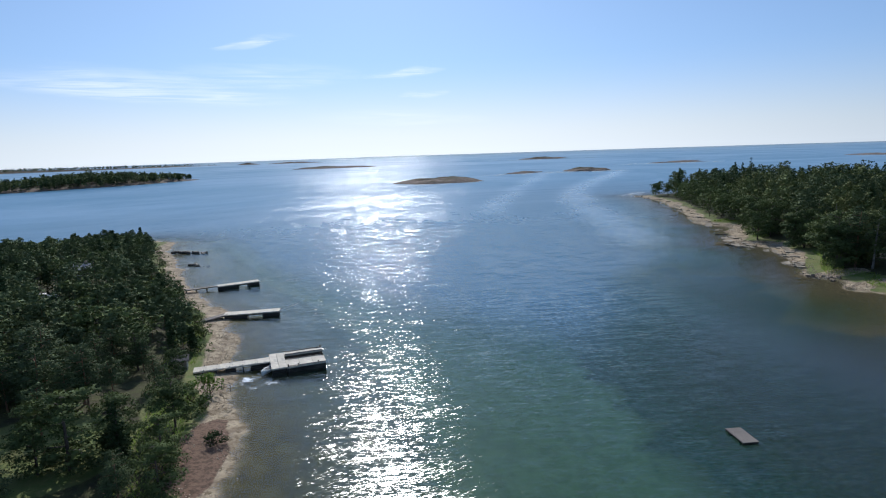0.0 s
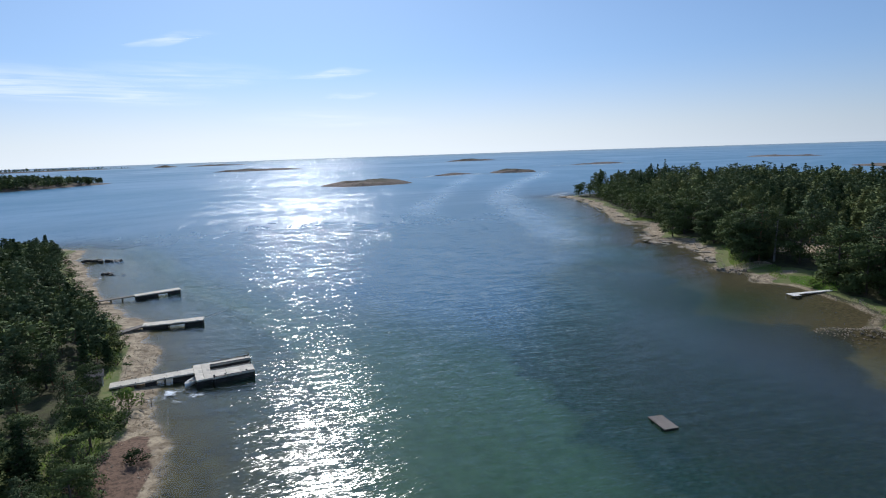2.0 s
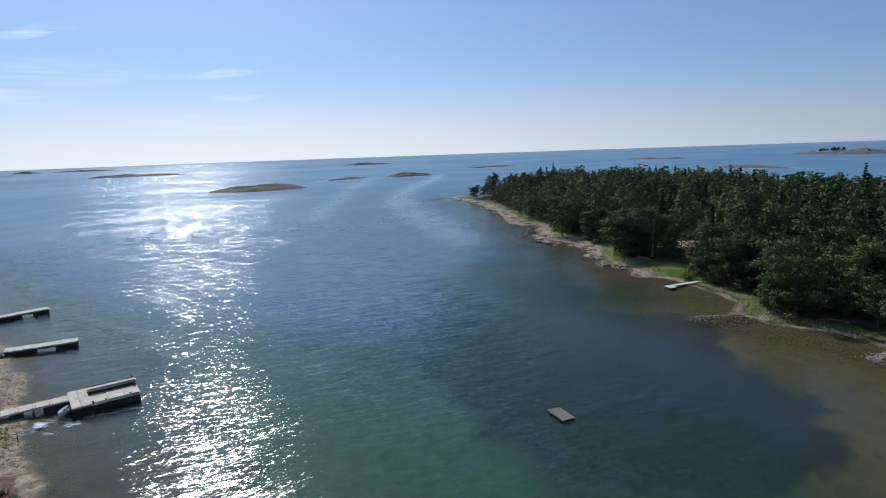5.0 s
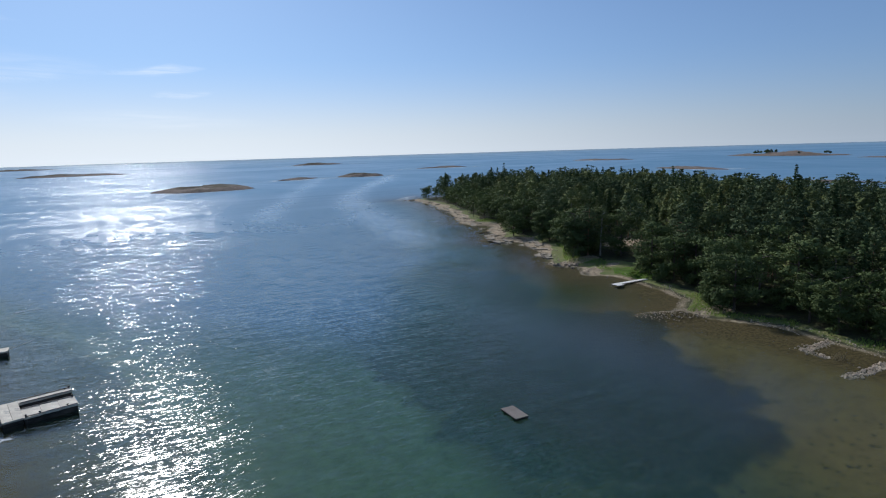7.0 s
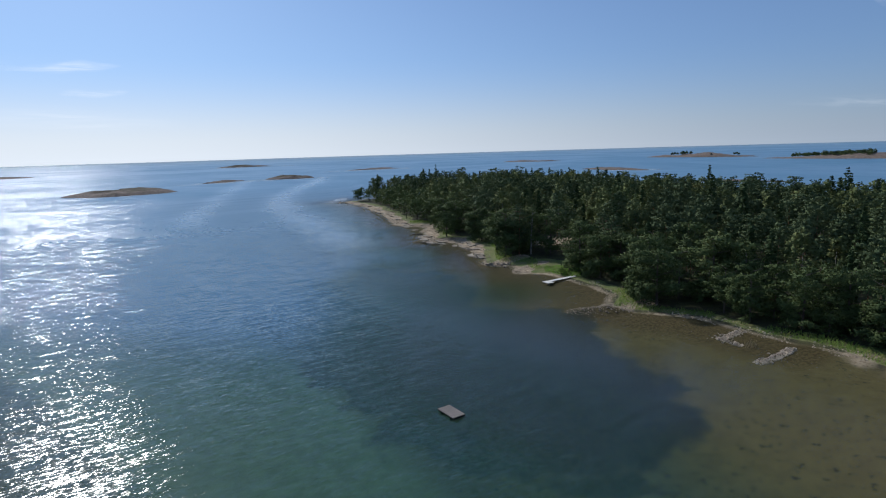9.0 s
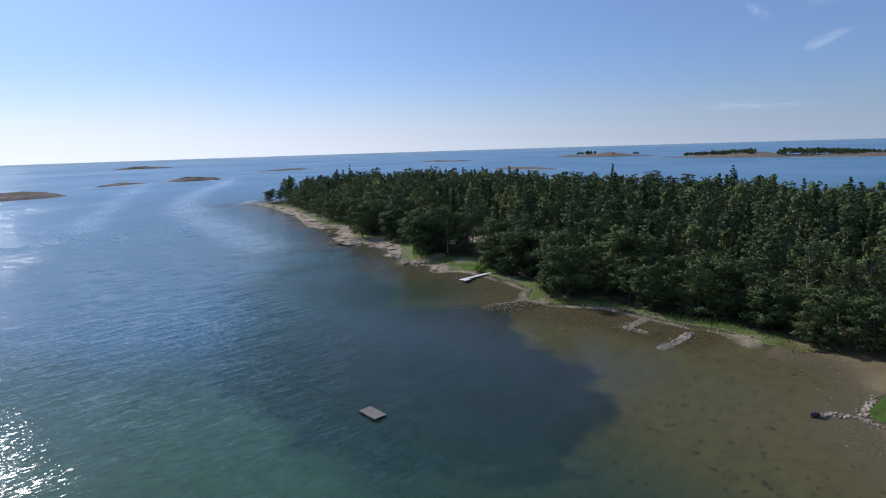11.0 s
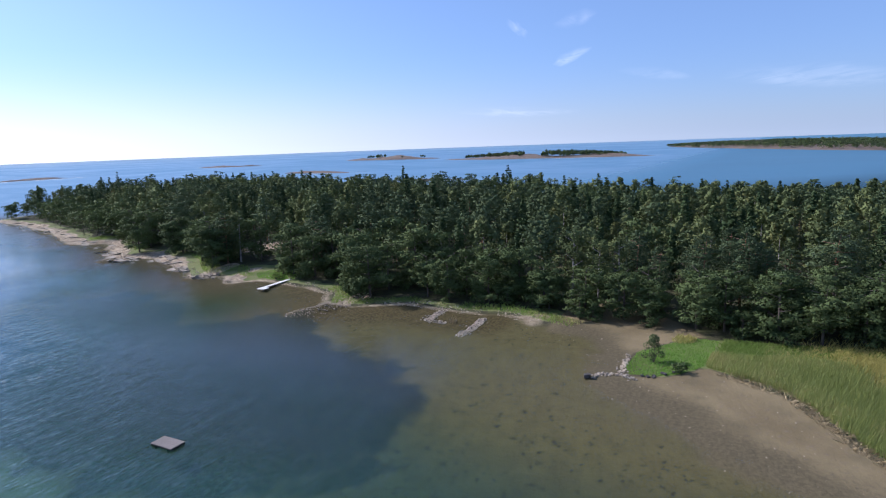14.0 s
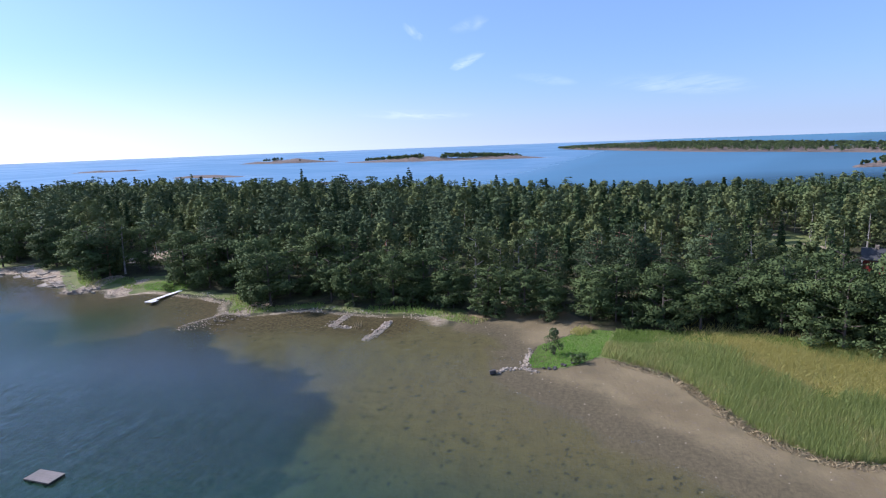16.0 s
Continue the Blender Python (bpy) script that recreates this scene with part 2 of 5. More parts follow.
def ground_stuff():
    """Sea bed, shore stones, turf and forest floor, by what covers the ground there."""
    n = Nodes("ground_cover")
    at = n.place()
    big, mid, fine, grit = n.noise(at, 0.09, 4), n.noise(at, 0.5, 4, 0.6), n.noise(at, 2.2, 5, 0.65), n.noise(at, 9.0, 4, 0.7)
    wob = n.math("MULTIPLY_ADD", mid, 0.5, n.math("MULTIPLY_ADD", fine, 0.3, -0.4))
    # sand and mud, paler where dry
    sand = n.mix(n.step(big, 0.35, 0.65), (0.22, 0.168, 0.088), (0.155, 0.117, 0.06))
    sand = n.mix(n.math("MULTIPLY", n.step(fine, 0.52, 0.7), 0.5), sand, (0.16, 0.125, 0.095))
    sand = n.mix(n.math("MULTIPLY", n.step(grit, 0.62, 0.74), 0.6), sand, (0.5, 0.45, 0.4))
    sand = n.mix(n.math("MULTIPLY", n.step(n.noise(at, 0.2, 4, 0.65), 0.5, 0.68), 0.5), sand, (0.12, 0.1, 0.055))   # film of algae
    soaked = n.mix(n.step(fine, 0.35, 0.65), (0.125, 0.099, 0.053), (0.088, 0.07, 0.038))
    bed = n.mix(n.step(mid, 0.3, 0.75), (0.118, 0.098, 0.036), (0.09, 0.073, 0.026))
    bed = n.mix(n.math("MULTIPLY", n.step(fine, 0.56, 0.68), 0.65), bed, (0.04, 0.036, 0.018))
    tuft = n.math("MAXIMUM", n.step(n.noise(at, 1.3, 4, 0.75), 0.585, 0.63), n.step(n.noise(at, 0.42, 5, 0.7), 0.62, 0.68))
    bed = n.mix(n.math("MULTIPLY", tuft, 0.92), bed, (0.03, 0.03, 0.017))
    pale = n.mix(n.step(mid, 0.35, 0.65), (0.4, 0.37, 0.21), (0.31, 0.285, 0.165))
    algae = n.mix(n.step(fine, 0.38, 0.62), (0.045, 0.032, 0.01), (0.1, 0.076, 0.026))
    weed = n.mix(n.step(fine, 0.35, 0.65), (0.012, 0.018, 0.013), (0.042, 0.047, 0.029))
    rock = n.mix(n.step(mid, 0.35, 0.65), (0.47, 0.375, 0.25), (0.27, 0.205, 0.135))
    rock = n.mix(n.math("MULTIPLY", n.step(fine, 0.5, 0.66), 0.75), rock, (0.2, 0.165, 0.125))
    rock = n.mix(n.math("MULTIPLY", n.step(grit, 0.6, 0.72), 0.5), rock, (0.66, 0.61, 0.55))
    rock = n.mix(n.step(n.noise(at, 0.8, 5, 0.75), 0.5, 0.62), rock, (0.17, 0.125, 0.075))   # wrack and gravel between the stones
    red = n.mix(n.step(fine, 0.4, 0.65), (0.2, 0.125, 0.085), (0.1, 0.065, 0.045))
    turf = n.mix(n.step(mid, 0.35, 0.65), (0.12, 0.155, 0.045), (0.17, 0.175, 0.065))
    turf = n.mix(n.math("MULTIPLY", n.step(fine, 0.5, 0.7), 0.5), turf, (0.22, 0.19, 0.08))
    floor = n.mix(n.step(mid, 0.35, 0.65), (0.05, 0.045, 0.025), (0.075, 0.08, 0.03))
    floor = n.mix(n.math("MULTIPLY", n.step(fine, 0.52, 0.7), 0.6), floor, (0.12, 0.1, 0.06))
    c = floor
    for name, col, lo, hi in (("turf", turf, 0.4, 0.6), ("rock", rock, 0.35, 0.6), ("redrock", red, 0.4, 0.6), ("sand", sand, 0.35, 0.65), ("wet", soaked, 0.1, 0.95), ("bed", bed, 0.2, 0.8), ("palesand", pale, 0.2, 0.8), ("algae", algae, 0.2, 0.85), ("weed", weed, 0.3, 0.75)):
        c = n.mix(n.step(n.math("ADD", n.attr(name), n.math("MULTIPLY", wob, 1.0 if name in ("weed", "algae") else 0.55)), lo, hi), c, col)
    height = n.math("ADD", n.math("MULTIPLY", mid, 0.25), n.math("MULTIPLY_ADD", fine, 0.12, n.math("MULTIPLY", grit, 0.04)))
    return n.skin(c, 0.9, n.bump(height, 0.8, 1.0), spec=0.2)


def water_stuff():
    """Sea water: clear over the shallows, green then blue with depth; wind waves are given as slopes, the finest as roughness."""
    n = Nodes("sea_water")
    at = n.place()
    depth, calm, offshore, wind, slick = n.attr("depth"), n.attr("calm"), n.attr("offshore"), n.attr("wind"), n.attr("slick")
    gust = n.step(n.noise(n.scaled(at, 0.006, 0.016, 1, -12), 1.0, 4, 0.65, distortion=1.2), 0.33, 0.66)
    paws = n.step(n.noise(n.scaled(at, 0.16, 0.045, 1, 8), 1.0, 3, 0.65), 0.34, 0.66)
    amp = n.math("MULTIPLY", wind, n.math("SUBTRACT", 1.0, n.math("MULTIPLY", calm, 0.8)))
    amp = n.math("MULTIPLY", amp, n.math("MULTIPLY_ADD", gust, 0.3, n.math("MULTIPLY_ADD", paws, 0.35, 0.68)))
    amp = n.math("MULTIPLY", amp, n.math("SUBTRACT", 1.0, n.math("MULTIPLY", slick, 0.45)))
    # three sizes of wave, long across the wind: each gives its slope along and across, and gives way to roughness out at sea
    sx, sy, rough = 0.0, 0.0, 0.19
    for kx, ky, turn, steep, lo, hi, loss in ((0.11, 0.8, 4, 0.7, 0.3, 0.9, 0.03), (0.3, 2.3, -5, 0.9, 0.12, 0.6, 0.045), (1.2, 6.4, 7, 1.9, 0.0, 0.35, 0.06)):
        gone = n.step(offshore, lo, hi)
        size = n.math("MULTIPLY", n.math("MULTIPLY", amp, steep), n.math("SUBTRACT", 1.0, n.math("MULTIPLY", gone, 0.5)))
        a = n.noise(n.scaled(at, kx, ky, 1, turn), 1.0, 2, 0.5, distortion=0.35)
        b = n.noise(n.add("VectorMath", Vector=n.scaled(at, kx, ky, 1, turn + 22), i1=(31.7, 12.3, 4.0)), 1.0, 2, 0.5)
        sy = n.math("MULTIPLY_ADD", n.math("SUBTRACT", a, 0.5), size, sy)
        sx = n.math("MULTIPLY_ADD", n.math("SUBTRACT", b, 0.5), n.math("MULTIPLY", size, 0.5), sx)
        rough = n.math("MULTIPLY_ADD", gone, n.math("MULTIPLY", amp, loss), rough)
    wave = n.add("VectorMath", props={"operation": "NORMALIZE"}, i0=n.add("CombineXYZ", X=sx, Y=sy, Z=1.0))
    tint = n.add("CombineColor", i0=n.math("POWER", 0.7, depth), i1=n.math("POWER", 0.82, depth), i2=n.math("POWER", 0.77, depth))
    thick = n.math("SUBTRACT", 1.0, n.math("POWER", 0.85, n.math("MAXIMUM", n.math("SUBTRACT", depth, 0.45), 0.0)))
    blue = n.step(depth, 1.8, 5.0)
    # the far sea's paler blue has haze and reflected sky put into its colour
    body = n.add("BsdfDiffuse", Color=n.mix(n.step(offshore, 0.0, 0.55), n.mix(blue, (0.048, 0.127, 0.08), (0.065, 0.188, 0.295)), (0.112, 0.25, 0.368)))
    under = n.add("MixShader", i0=thick, i1=n.add("BsdfTransparent", Color=tint), i2=body)
    gloss = n.add("BsdfGlossy", props={"distribution": "BECKMANN"}, Color=(1, 1, 1, 1), Roughness=rough, Normal=wave)
    share = n.math("MINIMUM", n.math("MULTIPLY", n.add("Fresnel", IOR=1.333, Normal=wave), 1.05), n.math("MULTIPLY_ADD", slick, 0.22, 0.34))
    lanes = n.step(n.noise(n.scaled(at, 0.0025, 0.0026, 1, 20), 1.0, 5, 0.7, distortion=1.5), 0.35, 0.68)          # wind lanes out at sea
    share = n.math("MULTIPLY", share, n.math("MULTIPLY_ADD", n.math("SUBTRACT", lanes, 0.5), n.math("MULTIPLY", offshore, 0.55), 1.0))
    share = n.math("MULTIPLY", share, n.math("SUBTRACT", 1.0, n.math("MAXIMUM", n.math("MULTIPLY", calm, 0.78), n.math("MULTIPLY", n.attr("damped"), 0.25))))
    return n.done(n.add("MixShader", i0=share, i1=under, i2=gloss))


GROUND, WATER = ground_stuff(), water_stuff()

# ---- plan ----
# The coast round the bay: the wooded spit, the reed bank, the bay's head behind, then the western shore.
COAST = [
    (128, 337), (130, 318), (125, 284), (116, 244), (106, 212), (110, 200), (92, 167), (99, 157), (95, 141), (86, 121),
    (91, 117), (86, 109), (91, 104), (90, 92), (88, 80), (79, 75), (83, 68), (87, 61), (87, 50), (88, 41),
    (86, 34), (84.5, 28), (81.5, 24), (77, 21), (72, 20.3), (66.5, 19.5), (62, 15), (57, 8), (52, 0), (46, -9), (34, -30), (0, -50),
    (-22, -20), (-16, 20), (-18.5, 45), (-19.2, 55), (-21, 62), (-26, 75), (-27.6, 83), (-32.5, 98), (-38.5, 112), (-45, 121),
    (-57, 140), (-69, 167), (-80, 188), (-91, 217), (-104, 224)]
OUTER = [
    (-150, 190), (-190, 130), (-260, 60), (-420, -40), (-500, -400), (0, -700), (420, -420), (330, -160), (262, -60), (236, 20),
    (232, 110), (240, 200), (232, 280), (190, 332), (150, 345)]
REED_EDGE = [(76, 8), (73.7, 4.4), (71, -1), (66, -4.5), (61, -7.5), (58, -10), (55.5, -14), (56, -22), (75, -34), (84, -20), (87, -8), (87, 7)]
POINT = [(78.7, 17), (73.2, 17.3), (70.3, 16.2), (70.8, 13.2), (72, 11), (75.8, 8.1), (82, 7.4), (86.5, 7), (86.7, 11), (84, 13)]
WEED = [(36, 34), (41, 34), (47, 36), (53, 39), (60, 45), (66, 56), (73, 72), (66, 95), (72, 125), (66, 150), (40, 130), (28, 90), (24, 70), (26, 55)]

BARS = (([(73.3, 75), (77, 73.4), (81, 73), (88, 73)], 3.8, 0.85), ([(86.5, 109), (91, 111.5), (97, 112.5)], 3.0, 0.5), ([(85.8, 121.2), (92, 121.8), (97, 122)], 3.4, 0.7), ([(91, 166.5), (97, 165), (103, 161)], 4.0, 0.7))   # low bars of stones that run out from the spit
SLICK_A = [(250, 705), (175, 540), (106, 390), (88, 303), (80, 246), (73, 206), (71, 178)]   # smooth streaks drifting off the islets
SLICK_B = [(158, 705), (87, 476), (50, 345), (34, 278)]


def land(x, y):
    """How far inside the coast, with the small bays and points that the plan leaves out."""
    return inside_by(COAST + OUTER, x, y) + fbm(x, y, 14, 4, 3) * (1.6 + 1.6 * smooth(130, 220, y)) * smooth(-35, 40, y + 0 * x) * 0.8


def height(x, y, d=None):
    """The ground's and sea bed's height."""
    d = land(x, y) if d is None else d
    east = smooth(20, 60, x)
    head = east * smooth(95, 70, y)                     # the flat head of the bay
    up = np.where(d > 0, 0.10 * np.minimum(d, 7) * (1 - 0.82 * head) + 0.05 * np.clip(d - 7, 0, 40) + 0.8 * smooth(10, 60, d), 0)
    rate = 0.05 + 0.04 * (1 - east) - 0.036 * head
    out = -d
    down = np.where(d < 0, -np.minimum(out, 25) * rate - 0.012 * np.clip(out - 25, 0, 60) - 0.05 * np.clip(out - 85, 0, 110), 0)
    down = down - smooth(-6, 12, inside_by(WEED, x, y)) * 0.15 * head - 3.2 * smooth(70, 190, y) * smooth(-6, -34, d) - 1.7 * smooth(-26, -52, d) * smooth(62, 115, y + 0.3 * (x - 30))
    for way, wide, rise in BARS:
        down = np.maximum(down, np.where(d < 0, down + rise * near_line(way, wide, x, y), down))
    ledge = fbm(x, y, 5, 3, 11) * 0.22 * smooth(-4, 2, d) * (1 - 0.8 * head)
    return up + down + ledge + fbm(x, y, 2.2, 2, 21) * 0.06 * smooth(-14, -2, d)


def stretched(lo, hi, step, far, grow=1.12):
    """Even steps from lo to hi, then ever longer ones out to far on both sides."""
    mid = list(np.arange(lo, hi, step))
    out, s, v = [], step, mid[-1]
    while v < far:
        s *= grow
        v += s
        out.append(v)
    back, s, v = [], step, mid[0]
    while v > -far:
        s *= grow
        v -= s
        back.append(v)
    return np.array(back[::-1] + mid + out)


def put_values(me, **named):
    for key, values in named.items():
        me.attributes.new(key, "FLOAT", "POINT").data.foreach_set("value", np.asarray(values, np.float32).ravel())


# ---- the ground sheet ----
gx, gy = stretched(-110, 150, 1.1, 3300), stretched(-40, 345, 1.1, 3300)
X, Y = np.meshgrid(gx, gy)
D = land(X, Y)
Z = height(X, Y, D)
ids = np.arange(X.size).reshape(X.shape)
quads = np.stack([ids[:-1, :-1], ids[:-1, 1:], ids[1:, 1:], ids[1:, :-1]], -1).reshape(-1, 4)
me = mesh_of("ground", np.stack([X, Y, Z], -1).reshape(-1, 3), quads, GROUND, flat=False)
east = smooth(20, 60, X)
reed_in = inside_by(REED_EDGE, X, Y)
point_in = inside_by(POINT, X, Y)
head = east * smooth(36, 28, Y)
weed_in = inside_by(WEED, X, Y) + 5 * fbm(X, Y, 8, 4, 15) + 2.5 * fbm(X, Y, 2.6, 2, 16)
cove = smooth(-1.5, 1.5, inside_by([(88, 33), (85.5, 27), (82.5, 23.3), (78, 20.3), (74, 19), (79, 17.3), (85, 14.6), (88.5, 14), (88, 24), (88.5, 31)], X, Y))
pale_floor = smooth(8, 4, np.hypot((X - 117) / 1.2, (Y - 134) / 1.4))
pale_floor = np.maximum.reduce([pale_floor, smooth(4, 2, np.hypot((X - 129) / 1.4, Y + 22)), smooth(5, 3, np.hypot((X - 170) / 0.8, (Y + 24.5) / 1.6)), smooth(5, 3, np.hypot((X - 152) / 1.2, Y + 31.5))])
glade = 0.75 * smooth(11, 4, np.hypot((X - 95) / 1.0, (Y - 110) / 1.2))
clearing = smooth(16, 8, np.hypot((X - 150) / 2.4, (Y + 25)))
lawn = np.maximum(smooth(7, 3.5, np.hypot(X + 29, (Y - 70) / 1.6)), smooth(11, 7, np.hypot(X + 39, Y - 56)))
rock_band = np.where(X < 20, 4.6, 1.7 + 4.0 * smooth(125, 150, Y) + 4 * smooth(24, 30, Y) * smooth(40, 34, Y)) + 1.6 * fbm(X, Y, 7, 3, 77)
turf_band = rock_band + np.where(X < 20, 1.3, 2.0 + 2.5 * smooth(105, 125, Y) * smooth(175, 150, Y))
put_values(
    me,
    turf=np.maximum.reduce([smooth(turf_band + 2, turf_band - 1, D) * smooth(0.5, 2, D) * (1 - head), smooth(-1, 1, reed_in), smooth(-0.7, 0.7, point_in), glade, clearing, lawn]) * 1.0,
    rock=(1 - 0.45 * east * smooth(112, 95, Y)) * np.maximum.reduce([pale_floor, *[smooth(0.25, 0.6, near_line(way, wide * 1.15, X + fbm(X, Y, 3, 2, 5), Y + fbm(X, Y, 3, 2, 6))) for way, wide, _ in BARS], smooth(rock_band + 1, rock_band - 2, D) * (1 - head * 0.9) * (1 - smooth(-1, 1, point_in)) * (1 - smooth(-1, 1, reed_in)) * (1 - cove)]),
    redrock=smooth(6.5, 3.5, np.hypot((X + 22) / 0.9, (Y - 57) / 1.5) + 3 * fbm(X, Y, 4, 3, 45)) * smooth(0.4, 1.8, D),
    sand=np.maximum(cove, head * smooth(-9, -5, D) * smooth(18, 14, D) * (1 - smooth(-0.8, 0.4, np.maximum(reed_in, point_in))) * smooth(-60, -40, Y)),
    wet=0.95 * head * smooth(9.5, 1.5, D + 2.5 * fbm(X, Y, 9, 3, 12)),
    bed=smooth(0.1, -0.1, Z) * smooth(5.5, -3.0, D),
    palesand=smooth(32, 18, X) * smooth(-14, -26, D),
    algae=np.maximum(east * smooth(34, 42, Y) * smooth(-17, -5, D) * smooth(0.0, -1.6, D), 0.8 * smooth(160, 140, Y) * east * smooth(-45, -28, D) * smooth(70, 85, Y) * smooth(0, -1.5, D)),
    weed=np.maximum(smooth(-6, 5, weed_in), 0.42 * smooth(0.2, -0.8, D) * smooth(-12, -6, D) * smooth(5, -5, X)),
)
tagged(new("ground", me), "stony shore, turf, forest floor and sandy sea bed", "ground", kind="structure")

# ---- the sea ----
radii = np.concatenate([[0.01], np.arange(4, 150, 1.8), 150 * (4900 / 150) ** (np.arange(1, 81) / 80)])
angles = np.linspace(0, 2 * np.pi, 481)[:-1]
A, R = np.meshgrid(angles, radii)
ease = smooth(900, 200, R)
X, Y = R * np.sin(A) + 20 * ease, R * np.cos(A) + 40 * ease
D = land(X, Y)
Z = height(X, Y, D)
ids = np.arange(X.size).reshape(X.shape)
nxt = np.roll(ids, -1, 1)
quads = np.stack([ids[:-1], nxt[:-1], nxt[1:], ids[1:]], -1).reshape(-1, 4)
quads = quads[(D.ravel()[quads] < 9).any(1)]
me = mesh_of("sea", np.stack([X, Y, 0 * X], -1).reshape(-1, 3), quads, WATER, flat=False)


smear = fbm(X, Y, 40, 3, 66) * 6
slick_bands = np.maximum(near_line(SLICK_A, 17, X + smear, Y), 0.7 * near_line(SLICK_B, 15, X + smear, Y))
lee = smooth(48, 84, X + 0.25 * (Y - 40)) * smooth(150, 90, Y) + smooth(34, 52, X) * smooth(45, 30, Y)
put_values(me, damped=smooth(-8, 8, inside_by(WEED, X, Y)), slick=1.0 * slick_bands, offshore=smooth(70, 420, np.hypot(X - 20, Y - 40)), wind=0.34 + 0.66 * smooth(85, 260, np.hypot(X, Y)), depth=np.clip(-Z - 0.8 * smooth(-4, 8, inside_by(WEED, X, Y)) * smooth(0.8, 2.0, -Z), 0.02, 12), calm=np.clip(np.maximum(lee, smooth(-8, 0, D) * 0.6), 0, 1))
tagged(new("water", me), "rippled blue-green sea with clear shallows", "water", kind="structure")


# ---- trees ----
def cards(centers, normals, size, r):
    """One bent leaf spray at each centre, lying roughly across its normal. Gives corners and the way each corner faces."""
    n = len(centers)
    face = normals / np.linalg.norm(normals, axis=1)[:, None]
    normals = face + r.normal(0, 0.75, (n, 3))
    normals /= np.linalg.norm(normals, axis=1)[:, None]
    side = np.cross(normals, r.normal(0, 1, (n, 3)))
    side /= np.linalg.norm(side, axis=1)[:, None]
    along = np.cross(normals, side)
    s = size * r.uniform(0.6, 1.35, (n, 1))
    w = s * r.uniform(0.55, 1.0, (n, 1))
    sag = normals * s * r.uniform(-0.35, 0.1, (n, 1))
    v = np.stack([centers - side * w * 0.6 - along * s * 0.3, centers + side * w * 0.6 - along * s * 0.3 + sag * r.uniform(0, 1, (n, 1)), centers + along * s * r.uniform(0.45, 0.75, (n, 1)) + sag], 1)
    face = face * 0.9 + normals * 0.18
    return v.reshape(-1, 3), np.repeat(face / np.linalg.norm(face, axis=1)[:, None], 3, 0)


def leafy(name, v, facing, mat):
    """A mesh of leaf sprays that shade as the soft mass of their clump."""
    me = mesh_of(name, v, np.arange(len(v)).reshape(-1, 3), mat, flat=False)
    me.normals_split_custom_set_from_vertices(facing)
    return me


def clumps(kind, h, r):
    """Clumps of a crown of a tree h metres high: middle, radii, share of the leaves."""
    out = []
    if kind == "alder":                                   # several rounded domes over skirts that reach the ground
        domes = [(r.uniform(0, 6.28), h * r.uniform(0.04, 0.13), r.uniform(0.74, 1.0)) for _ in range(4)]
        for i in range(44):
            a0, q0, top = domes[i % 4]
            t = top * r.uniform(0.1, 0.96)
            u = t / top
            wide = h * 0.2 * min(1.0, 0.72 + 0.6 * u) * (1.0 if u < 0.7 else math.sqrt(max(0.08, 1 - ((u - 0.7) / 0.3) ** 2)))
            a, q = r.uniform(0, 6.28), wide * math.sqrt(r.uniform(0.15, 1))
            k = h * r.uniform(0.05, 0.095)
            out.append(((q0 * math.cos(a0) + q * math.cos(a), q0 * math.sin(a0) + q * math.sin(a), t * h * 0.95), (k * 1.2, k * 1.2, k * 0.8), k * k))
    elif kind == "birch":                                 # a slim egg of hanging sprays
        for i in range(36):
            t = 0.16 + 0.82 * (i + r.random()) / 36
            wide = h * 0.18 * math.sin(math.pi * min(0.93, 0.18 + t * 0.75)) ** 0.7
            a, q = r.uniform(0, 6.28), max(0.1, wide) * math.sqrt(r.uniform(0.1, 1))
            k = h * r.uniform(0.034, 0.06)
            out.append(((q * math.cos(a), q * math.sin(a), t * h * 0.98), (k, k, k * 1.7), k * k))
    elif kind == "pine":                                  # flat plates of needles in loose whorls, open below
        start = r.uniform(0.26, 0.45)
        for i in range(13):
            t = start + (0.96 - start) * i / 12
            reach = h * (0.045 + 0.165 * math.sin(math.pi * min(0.94, 0.3 + 0.64 * (t - start) / (0.96 - start))) ** 0.8) * r.uniform(0.7, 1.15)
            turn = r.uniform(0, 6.28)
            for j in range(5 if i < 10 else 3):
                a, q = turn + j * 1.26 + r.uniform(-0.4, 0.4), reach * r.uniform(0.3, 0.8)
                k = reach * r.uniform(0.24, 0.44)
                out.append(((q * math.cos(a), q * math.sin(a), t * h + 0.1 * q + r.uniform(-0.02, 0.02) * h), (k * 1.2, k * 1.2, 0.016 * h + 0.2 * k), k))
    elif kind == "spruce":                                # a cone of drooping tiers
        for i in range(22):
            t = 0.06 + 0.92 * i / 21
            wide = h * 0.15 * (1 - t) ** 0.85 + 0.06
            for j in range(5 if i < 15 else 3):
                a, q = i * 2.4 + j * 1.26 + r.uniform(-0.3, 0.3), wide * r.uniform(0.3, 0.85)
                k = 0.2 + wide * 0.32
                out.append(((q * math.cos(a), q * math.sin(a), t * h - 0.3 * q), (k, k, k * 0.9), k ** 1.3))
    return out


